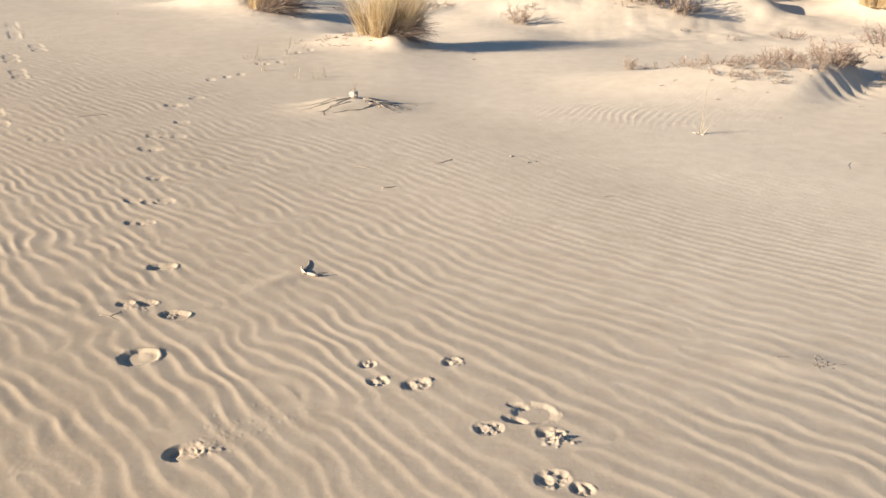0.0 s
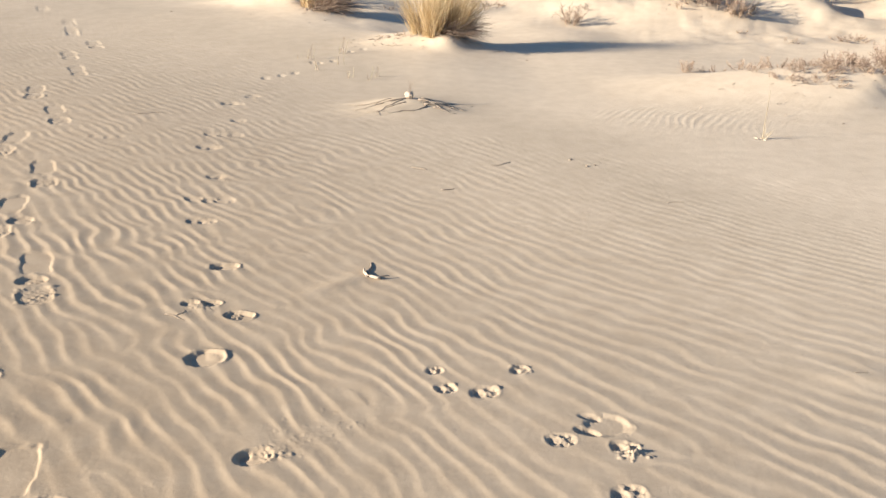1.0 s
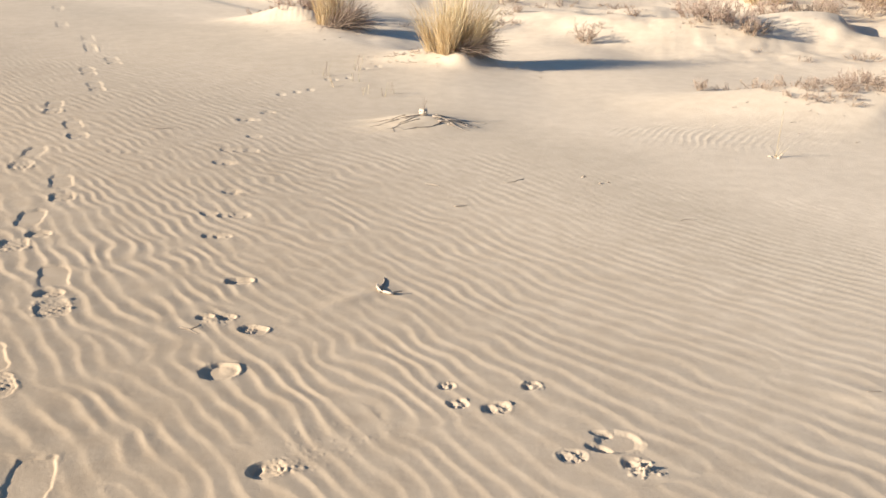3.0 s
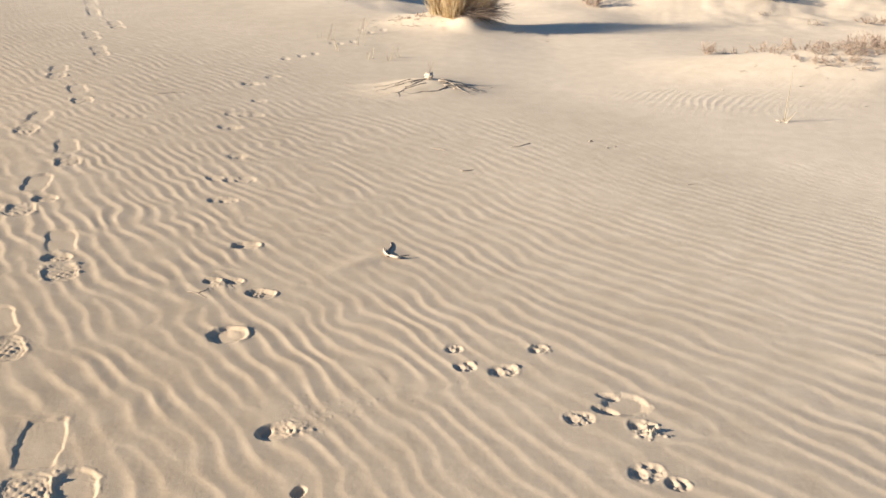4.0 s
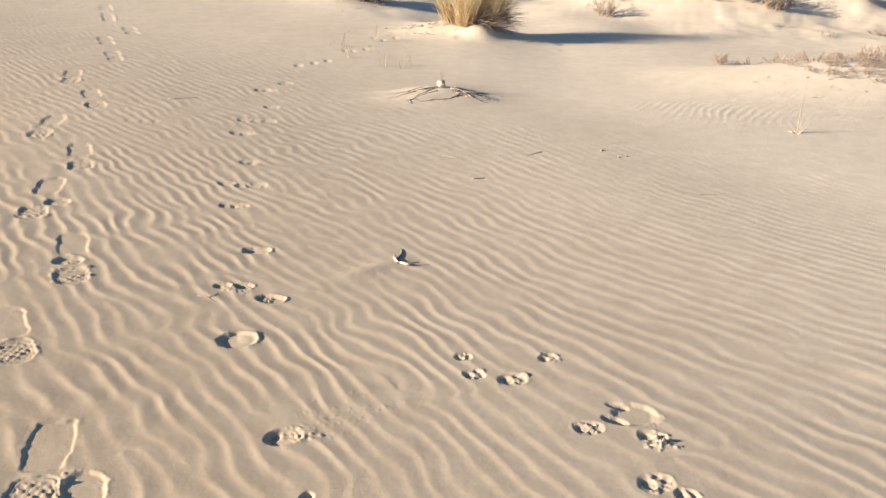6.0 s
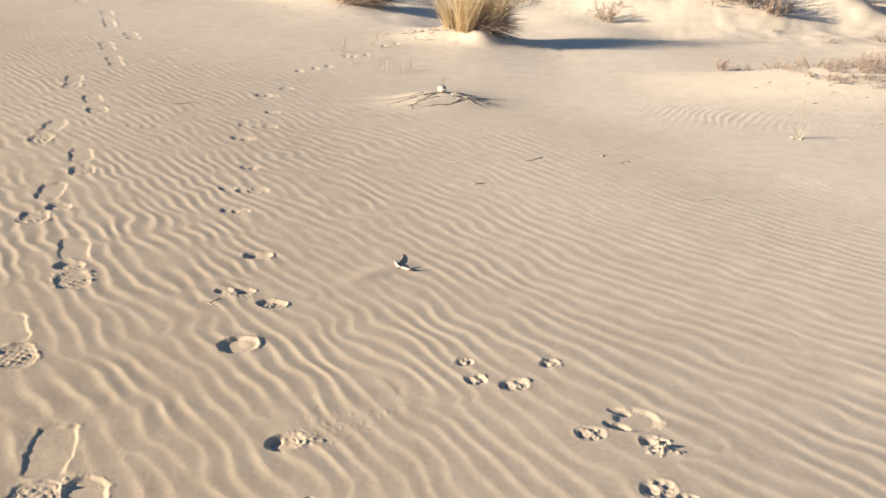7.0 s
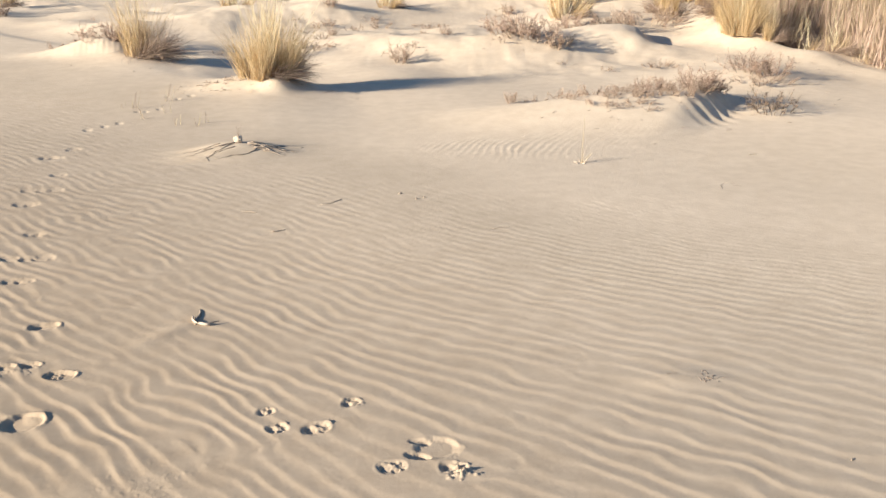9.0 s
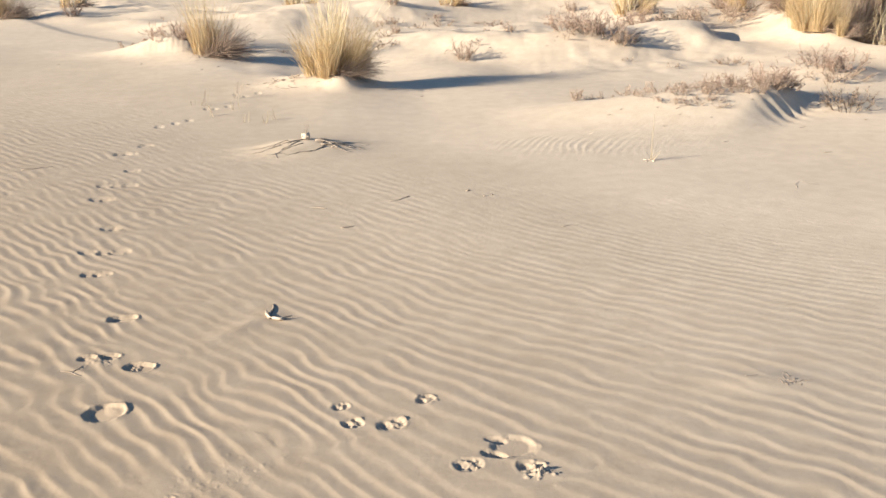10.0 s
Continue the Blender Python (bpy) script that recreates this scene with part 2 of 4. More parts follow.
def ripples(x, y):
    s, c = 0.792 * x + 0.610 * y, -0.610 * x + 0.792 * y
    across = 0.83 * x + 0.55 * y + 0.06 * np.clip(-x - 0.3, 0, 2.5) * (np.clip(y, 0, 9) - 3.3)
    across = across - 0.30 * np.clip(x - 0.35, 0, 3) * (1 - step(y, 2.6, 4.6))
    rough, calm = sampled(WANDER_A, s, c), sampled(WANDER_B, s, c)
    right = step(x - 0.15 * (y - 3), -0.9, 1.1)
    a = rough * (1 - right) + calm * 1.0 * right + 0.28 + 0.60 * right
    strong = np.clip(np.abs(a), 0.40 + 0.3 * right, 1.3)
    a = a / (np.abs(a) + 0.05)
    slow = sampled(WANDER_C, s, c)
    fine = step(x - 0.15 * (y - 3), -1.4, 0.2)
    phase = 2 * np.pi * (across + 0.18 * fine * (across - 1.6) + 0.28 * (1 - fine) * np.clip(across - 1.0, 0, 9)) / RIPPLE + np.angle(a) + 0.9 * slow.real + (1.35 - 0.25 * right) * sampled(WANDER_D, s, c).real + (0.55 - 0.10 * right) * sampled(WANDER_E, s, c).real
    wave = np.interp((phase / (2 * np.pi)) % 1.0, PROFILE_AT, PROFILE)
    high = 0.0024 * (1 + 0.06 * fine) * (1 - 0.60 * right) * (1 - 0.34 * step(y, 3.4, 5.5) - 0.16 * step(y, 6.0, 9.0)) * (1 + 0.5 * right * (1 - step(y, 2.2, 3.2))) * strong * np.clip(1.0 + 0.2 * slow.imag, 0.8, 1.3)
    edge = np.interp(x, [-5, -3, -1.5, -0.5, 0.5, 2.0, 3.0, 4.0], [10.8, 9.2, 7.9, 6.95, 6.2, 5.5, 4.9, 3.6]) + 0.35 * slow.real
    cover = 1 - step(y, edge - 1.3, edge + 0.25)
    out = high * cover * wave
    # the fan of ripples on the foot of the shrub ridge
    fan = np.exp(-(((x - 2.0) / 0.9) ** 2 + ((y - 6.55) / 0.85) ** 2) ** 1.8) * np.clip(1.15 + 0.4 * calm.imag, 0.5, 1.6)
    p2 = 2 * np.pi * ((x - 2.1) - 0.50 * (y - 5.25) ** 2 + 0.04 * slow.real + 0.034 * calm.real + 0.012 * rough.real) / 0.060
    out = out + 0.0028 * fan * np.interp((p2 / (2 * np.pi)) % 1.0, PROFILE_AT, PROFILE)
    faint = step(y, 8.8, 10.5) * step(x, -1.0, 1.0) * 0.0005 * np.sin(phase * 0.8 + 1.5 * slow.imag)
    return out + faint


WANDER_A, WANDER_B, WANDER_C, WANDER_D, WANDER_E = wander(3, 0.10, 0.075), wander(5, 0.11, 0.13), wander(8, 0.55, 0.75), wander(9, 0.050, 0.048), wander(10, 0.034, 0.055)


def ripple_profile():
    """One ripple: a short steep face towards the sun and a long gentle back."""
    u = np.linspace(0, 1, 257)
    rise = np.exp(-(np.abs(u - 0.5) / np.where(u < 0.5, 0.24, 0.13)) ** 2)
    h = np.cumsum(rise - rise[:-1].mean()) / 256
    return u, (h - h.mean()) / (h.max() - h.min())


PROFILE_AT, PROFILE = ripple_profile()


class Prints:
    """Footprints pressed into the sand: each lowers, flattens and rims the surface round it."""

    def __init__(self, x, y):
        self.x, self.y, self.z, self.flat = x, y, np.zeros_like(x), np.zeros_like(x)

    def near(self, cx, cy, turn, reach):
        k = np.flatnonzero((np.abs(self.x - cx) < reach) & (np.abs(self.y - cy) < reach))
        a = radians(turn)
        dx, dy = self.x[k] - cx, self.y[k] - cy
        return k, dx * math.cos(a) + dy * math.sin(a), -dx * math.sin(a) + dy * math.cos(a)

    def press(self, cx, cy, turn, ru, rv, deep, wall=0.16, rim=0.3, power=2.6, slope=0.0, tread=0.0, push=0.0):
        """An oval dent; slope: deeper towards its end; tread: height of the lugs in it; push: sand heaped at its end."""
        k, u, v = self.near(cx, cy, turn, 2.4 * max(ru, rv))
        wob = 1 + 0.07 * np.sin(45 * u + 31 * cx) * np.sin(40 * v + 17 * cy) + 0.03 * np.sin(150 * u + 9 * cy) * np.sin(130 * v + 7 * cx) + 0.03 * np.sin(90 * u - 60 * v + 40 * cx)
        d = ((np.abs(u) / ru) ** power + (np.abs(v) / rv) ** power) ** (1 / power) * wob
        inside = 1 - step(d, 1 - wall, 1 + wall)
        floor = -deep * (1 + slope * u / ru)
        if tread:
            lug = step(np.sin(2 * np.pi * u / 0.034 + 1.2 * np.sin(60 * v)) * np.cos(2 * np.pi * v / 0.029), -0.1, 0.3)
            floor = floor + tread * lug * (1 - step(d, 0.6, 0.82)) * (0.7 + 0.4 * np.sin(70 * u + 50 * v)) + 0.5 * tread * step(d, 0.80, 0.85) * (1 - step(d, 0.9, 0.96))
        ring = step(d, 0.90, 1.08) * (1 - step(d, 1.10, 1.30)) * rim * deep
        around = np.arctan2(v, u)
        lee = 0.5 + 0.5 * np.cos(around + radians(turn) - 0.5)
        ring = ring * (np.clip(0.35 + 0.5 * np.sin(around + 40 * cx) + 0.4 * np.sin(3 * around + 23 * cy) + 0.25 * np.sin(9 * around + 11 * cx), 0, 1.2) + push * lee ** 1.5)
        crumbs = np.clip(np.sin(230 * u + 5 * cy + 2.6 * np.sin(110 * v + 9 * cx)) * np.sin(210 * v + 3 * cx + 2.6 * np.sin(130 * u + 7 * cy)) - 0.35, 0, 1) * (1 - step(d, 1.0, 1.6)) * step(d, 0.4, 0.85)
        self.z[k] += inside * floor + ring + 0.0024 * crumbs * min(1, abs(deep) / 0.009)
        self.flat[k] = np.maximum(self.flat[k], inside)

    def lumps(self, cx, cy, reach, high, seed, turn=0.0, long=1.0):
        """Crumbs of thrown sand."""
        r = random.Random(seed)
        for _ in range(70):
            px, py = r.gauss(0, reach * 0.45 * long), r.gauss(0, reach * 0.4)
            a = radians(turn)
            qx, qy = cx + px * math.cos(a) - py * math.sin(a), cy + px * math.sin(a) + py * math.cos(a)
            w = r.uniform(0.002, 0.0055)
            k, u, v = self.near(qx, qy, 0, 3 * w)
            self.z[k] += high * r.uniform(0.4, 1) * np.exp(-(u * u + v * v) / (w * w))

    def paw(self, cx, cy, turn, size=1.0, deep=0.0047):
        """A shallow bowl with a broken, heaped rim, a deep pad and four toes; broken plates of crust stand in it."""
        r = random.Random(int(1000 * cx + 7000 * cy))
        a = radians(turn)
        if deep > 0.007:
            self.press(cx, cy, turn, 0.046 * size, 0.036 * size, deep * 0.8, 0.22, 0.08, 2.2, -0.3, 0.0, 1.0)
            self.slab(cx + 0.02 * size, cy - 0.012 * size, r.uniform(0, 360), 0.014 * size, 0.004)
            return
        size *= 0.70
        self.press(cx, cy, turn, 0.055 * size, 0.046 * size, 0.0032, 0.18, 0.30, 2.3, 0.0, 0.0, 0.7)
        self.press(cx - 0.022 * size * math.cos(a), cy - 0.018 * size * math.sin(a), turn + r.uniform(-20, 20), 0.021 * size, 0.026 * size, deep * 1.25, 0.22, 0.15, 2.2, -0.3)
        for du, dv in ((0.014, -0.031), (0.033, -0.012), (0.033, 0.012), (0.014, 0.031)):
            du, dv = du + r.gauss(0, 0.004), dv + r.gauss(0, 0.003)
            self.press(cx + size * (du * math.cos(a) - dv * math.sin(a)), cy + size * (du * math.sin(a) + dv * math.cos(a)), turn + 500 * dv, 0.0135 * size, 0.0105 * size, deep * r.uniform(0.5, 1.0), 0.25, 0.35, 2.4, 0.0, 0.0, 0.4)
        for _ in range(6):
            du, dv = r.uniform(-0.02, 0.058) * size, r.uniform(-0.045, 0.045) * size
            self.slab(cx + du * math.cos(a) - dv * math.sin(a), cy + du * math.sin(a) + dv * math.cos(a), r.uniform(0, 360), r.uniform(0.012, 0.022) * size, r.uniform(0.0018, 0.0036))

    def slab(self, cx, cy, turn, size, high):
        """A tilted plate of broken crust."""
        k, u, v = self.near(cx, cy, turn, 2 * size)
        d = np.maximum(np.abs(u) * 1.0 + 0.4 * np.abs(v), np.abs(v) * 1.5) / size
        self.z[k] += high * (1 - step(d, 0.75, 1.05)) * np.clip(0.6 + 0.5 * u / size, 0, 1.2)

    def boot(self, heel, front, deep=0.0082, tread=0.0038):
        turn = math.degrees(math.atan2(front[1] - heel[1], front[0] - heel[0]))
        self.press(*heel, turn, 0.112, 0.054, deep * 0.46, 0.06, 0.12, 4.4, -0.15, 0.0, 0.1)
        self.press(*front, turn, 0.074, 0.060, deep * 0.56, 0.055, 0.32, 2.4, 0.1, tread, 0.15)
        r = random.Random(int(1000 * heel[0] + 7000 * heel[1]))
        for _ in range(7):
            w, side = r.uniform(-0.08, 0.05), r.choice((-1, 1))
            a = radians(turn)
            px, py = front[0] + w * math.cos(a) - side * 0.058 * math.sin(a), front[1] + w * math.sin(a) + side * 0.058 * math.cos(a)
            self.slab(px, py, r.uniform(0, 360), r.uniform(0.008, 0.016), r.uniform(0.003, 0.006))


def press_all(p):
    # a line of boot prints that comes down past the camera
    for heel, front in (((-1.43, 3.29), (-1.32, 2.99)), ((-0.97, 1.95), (-0.93, 1.75)), ((-1.37, 2.60), (-1.27, 2.42)), ((-1.79, 3.95), (-1.72, 3.60)),
                        ((-2.23, 5.07), (-2.19, 4.79)), ((-2.26, 5.74), (-2.13, 5.46)), ((-1.87, 4.52), (-1.77, 4.27)), ((-2.60, 6.32), (-2.53, 6.10))):
        p.boot(heel, front, 0.0105 if heel[1] > 3.6 else 0.0082)
    for x, y in ((-2.54, 6.98), (-2.83, 7.63), (-2.80, 8.16), (-3.24, 8.85), (-3.46, 9.41), (-4.03, 10.23), (-4.61, 11.65)):
        p.boot((x - 0.05, y + 0.10), (x + 0.04, y - 0.10), 0.010, 0.004)
    p.press(-1.385, 3.12, -70, 0.035, 0.05, 0.010, 0.12, 0.1, 2.4, 0.0, 0.004)
    p.press(-1.675, 3.745, -70, 0.04, 0.05, 0.010, 0.12, 0.1, 2.4, 0.0, 0.004)
    p.press(-0.82, 1.77, -70, 0.075, 0.05, 0.007, 0.12, 0.15, 2.4, 0.3)
    # a trail of paw prints that runs beside it
    for x, y, turn, ru, rv, deep in ((-0.72, 3.30, 5, 0.052, 0.030, 0.026), (-0.775, 2.965, 10, 0.03, 0.02, 0.018), (-0.70, 2.965, -5, 0.032, 0.022, 0.02)):
        p.press(x, y, turn, ru, rv, deep * 0.45, 0.2, 0.15, 2.2, -0.35, 0.0, 2.2)
    p.press(-0.635, 2.56, 25, 0.056, 0.050, 0.0095, 0.24, 0.14, 2.0, -0.3, 0.0, 2.8)
    p.press(-0.60, 2.59, 30, 0.030, 0.030, -0.005, 0.5, 0.0)
    p.press(-0.59, 2.87, -8, 0.05, 0.030, 0.010, 0.15, 0.25, 2.4, 0.0, 0.0, 1.2)
    p.press(-0.395, 2.03, 15, 0.046, 0.036, 0.0085, 0.22, 0.12, 2.2, -0.45, 0.0, 1.5)
    p.press(-0.425, 2.035, 60, 0.016, 0.014, 0.006, 0.3, 0.0)
    heap = random.Random(31)
    for _ in range(26):
        p.slab(-0.372 + heap.gauss(0, 0.017), 2.035 + heap.gauss(0, 0.017), heap.uniform(0, 360), heap.uniform(0.004, 0.008), heap.uniform(0.0012, 0.0028))
    for k in range(9):
        p.slab(-0.625 + 0.016 * (k % 3), 2.858 + 0.013 * (k // 3), 47 * k, 0.009, 0.005)
    for x, y, turn, size in ((-0.95, 3.80, 20, 0.85), (-0.90, 3.80, 5, 0.9), (-1.02, 4.09, 10, 0.9), (-0.95, 4.08, 30, 0.8), (-0.88, 4.08, 0, 1.1), (-1.0, 4.44, 10, 0.85), (-0.97, 4.43, 60, 0.7), (-1.15, 4.96, 0, 1.2), (-1.11, 4.95, 30, 0.9),
                             (-1.18, 5.23, 10, 0.9), (-1.11, 5.22, 0, 0.8), (-1.04, 5.23, 20, 1.0), (-1.09, 5.57, 0, 1.0), (-1.23, 6.02, 0, 1.2), (-1.18, 6.02, 0, 1.0), (-1.12, 6.25, 10, 1.1)):
        p.paw(x, y, turn, size * 0.92, 0.0075)
    for x, y, ru in ((-1.13, 6.86, 0.035), (-1.03, 6.97, 0.03), (-0.94, 7.07, 0.03),
                     (-0.85, 7.49, 0.03), (-0.79, 7.47, 0.025), (-0.69, 7.55, 0.03), (-0.58, 7.94, 0.025), (-0.48, 8.06, 0.03), (-0.67, 8.04, 0.025)):
        p.press(x, y, 6, ru * 0.75, ru * 1.3, 0.0052, 0.35, 0.0, 2.2, -0.3)
    for x, y in ((-1.82, 5.12), (-1.73, 5.10), (-1.67, 5.13)):
        p.press(x, y, 6, 0.018, 0.024, 0.003, 0.35, 0.1, 2.2)
    p.lumps(-0.34, 2.045, 0.06, 0.0014, 4, 25)
    p.lumps(-0.24, 2.14, 0.12, 0.0012, 5, 30, 1.6)
    p.lumps(-0.72, 2.94, 0.06, 0.003, 7)
    # fresh paw prints on the open sand
    for x, y, turn, size in ((0.10, 2.39, 10, 0.85), (0.215, 2.37, 5, 1.1), (0.33, 2.51, 30, 0.8), (0.40, 2.12, 0, 1.05), (0.565, 2.085, -25, 1.0), (0.07, 2.50, 15, 0.7), (0.535, 1.88, 5, 1.15),
                             (0.60, 1.835, -20, 0.8)):
        p.paw(x, y, turn, size)
    p.press(0.540, 2.195, 5, 0.060, 0.052, 0.0080, 0.27, 0.03, 2.2, 0.1, 0.0, 6.0)
    p.press(0.482, 2.165, -25, 0.034, 0.018, 0.009, 0.3, 0.0, 2.2)
    p.press(0.497, 2.240, -15, 0.028, 0.013, 0.006, 0.3, 0.0, 2.2)
    p.press(-0.30, 1.78, 70, 0.02, 0.014, 0.010, 0.3, 0.2)
    p.lumps(0.585, 2.06, 0.04, 0.006, 9)


def surface(x, y):
    """The height of the sand with all its relief."""
    shape = x.shape
    x, y = x.ravel(), y.ravel()
    p = Prints(x, y)
    press_all(p)
    r = np.hypot(x, y)
    bearing = np.degrees(np.arctan2(x, y))
    ahead = step(bearing, -40, -33) * (1 - step(bearing, 47, 54))
    detail = (1 - step(r, 20, 30)) * np.maximum(ahead, 1 - step(r, 1.2, 2.8))
    z = terrain(x, y) + ripples(x, y) * (1 - 0.9 * p.flat) * (1 - bump(x, y, -0.26, 3.17, 0.16, 0.05, 0.9, 42)) * (1 - bump(x, y, 1.42, 2.45, 0.10, 0.06, 0.8, 15)) * detail + p.z * detail
    # a small drift round the exposed roots
    z = z + bump(x, y, -0.07, 6.06, 0.20, 0.17, 0.050, 8) + bump(x, y, -0.25, 5.96, 0.20, 0.05, 0.018, 14) + bump(x, y, -0.20, 5.87, 0.18, 0.03, 0.016, 24) + bump(x, y, 0.10, 5.98, 0.14, 0.06, 0.02, -5) + bump(x, y, -0.21, 6.11, 0.22, 0.04, 0.016, 4)
    # sand shadow in the lee of the driftwood
    z = z + bump(x, y, -0.26, 3.17, 0.14, 0.035, 0.007, 42) + bump(x, y, 1.40, 2.47, 0.12, 0.05, 0.010)
    return z.reshape(shape)


def ground_sheet():
    r, rings = 0.12, [0.12]
    while r < 3000:
        fine = 0.0014 * (r * r + 1.82) / 1.35
        if r < 1.4:
            r += 0.035
        elif r < 9:
            r += min(0.68 * fine, 0.023)
        elif r < 25:
            r += min(fine, 0.11)
        else:
            r *= 1.09
        rings.append(r)
    rings = np.array(rings)
    angles = np.radians(np.concatenate([np.arange(-33, -29, 0.12), np.arange(-29, 17, 0.085), np.arange(17, 47.4, 0.13), np.arange(47.4, 327, 1.2)]))
    rr, aa = np.meshgrid(rings, angles, indexing="ij")
    x, y = rr * np.sin(aa), rr * np.cos(aa)
    n, k = rr.shape
    z = surface(x, y)
    co = np.concatenate([np.stack([x.ravel(), y.ravel(), z.ravel()], 1), [[0, 0, float(terrain(0, 0))]]])
    i, j = np.meshgrid(np.arange(n - 1), np.arange(k), indexing="ij")
    j2 = (j + 1) % k
    quads = np.stack([i * k + j, (i + 1) * k + j, (i + 1) * k + j2, i * k + j2], -1).reshape(-1, 4)[:, ::-1]
    tips = np.stack([np.full(k, n * k), np.arange(k), (np.arange(k) + 1) % k], 1)[:, ::-1]
    me = bpy.data.meshes.new("ground")
    me.vertices.add(len(co))
    me.vertices.foreach_set("co", co.ravel())
    loops = np.concatenate([quads.ravel(), tips.ravel()]).astype(np.int32)
    me.loops.add(len(loops))
    me.loops.foreach_set("vertex_index", loops)
    starts = np.concatenate([np.arange(len(quads)) * 4, len(quads) * 4 + np.arange(len(tips)) * 3]).astype(np.int32)
    me.polygons.add(len(starts))
    me.polygons.foreach_set("loop_start", starts)
    me.update(calc_edges=True)
    me.validate()
    me.polygons.foreach_set("use_smooth", np.ones(len(me.polygons), bool))
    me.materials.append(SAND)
    return tagged(new("ground", me), "pale rippled dune sand with footprints and hummocks", "sand", kind="structure")


ground = ground_sheet()


def level(x, y):
    return float(surface(np.array([float(x)]), np.array([float(y)]))[0])


# ---- making plants and litter ----
class Shape:
    def __init__(self):
        self.v, self.f = [], []

    def ribbon(self, pts, side, width, tip=0.15):
        b, n = len(self.v), len(pts)
        for k, q in enumerate(pts):
            w = width * (1 - (1 - tip) * (k / (n - 1)) ** 1.5) / 2
            self.v += [q - side * w, q + side * w]
        self.f += [(b + 2 * k, b + 2 * k + 1, b + 2 * k + 3, b + 2 * k + 2) for k in range(n - 1)]

    def tube(self, pts, r0, r1, sides=3):
        b, n = len(self.v), len(pts)
        for k, q in enumerate(pts):
            d = (pts[min(k + 1, n - 1)] - pts[max(k - 1, 0)]).normalized()
            u = d.orthogonal().normalized()
            w = d.cross(u)
            r = r0 + (r1 - r0) * k / (n - 1)
            self.v += [q + (u * math.cos(2 * math.pi * s / sides) + w * math.sin(2 * math.pi * s / sides)) * r for s in range(sides)]
        self.f += [(b + k * sides + s, b + k * sides + (s + 1) % sides, b + (k + 1) * sides + (s + 1) % sides, b + (k + 1) * sides + s) for k in range(n - 1) for s in range(sides)]
        self.f += [tuple(b + s for s in reversed(range(sides))), tuple(b + (n - 1) * sides + s for s in range(sides))]

    def leaf(self, at, way, side, long, wide):
        b = len(self.v)
        up = way.cross(side) * wide * 0.3
        self.v += [at, at + way * long * 0.5 + side * wide / 2 + up, at + way * long, at + way * long * 0.5 - side * wide / 2 + up]
        self.f += [(b, b + 1, b + 2), (b, b + 2, b + 3)]

    def mesh(self, name, mat, smooth=False):
        me = bpy.data.meshes.new(name)
        me.from_pydata([tuple(q) for q in self.v], [], self.f)
        me.materials.append(mat)
        if smooth:
            me.polygons.foreach_set("use_smooth", [True] * len(me.polygons))
        return me


def part(name, shape, mat, parent, label="", smooth=False, kind=""):
    ob = new(name, shape.mesh(name, mat, smooth))
    ob.parent = parent
    return tagged(ob, label, kind=kind)


def thing(name, label, category, group=""):
    return tagged(new(name), label, category, group)


def any_way(r):
    return Vector((r.gauss(0, 1), r.gauss(0, 1), r.gauss(0, 1))).normalized()


def arc(start, way, long, droop, n, r, kink=0.0):
    """A stalk that starts along way and bends down (or up, droop < 0)."""
    pts, d = [start.copy()], way.normalized()
    for _ in range(n):
        pts.append(pts[-1] + d * (long / n))
        d = (d + Vector((0, 0, -droop / n)) + Vector((r.gauss(0, kink), r.gauss(0, kink), r.gauss(0, kink * 0.5)))).normalized()
    return pts


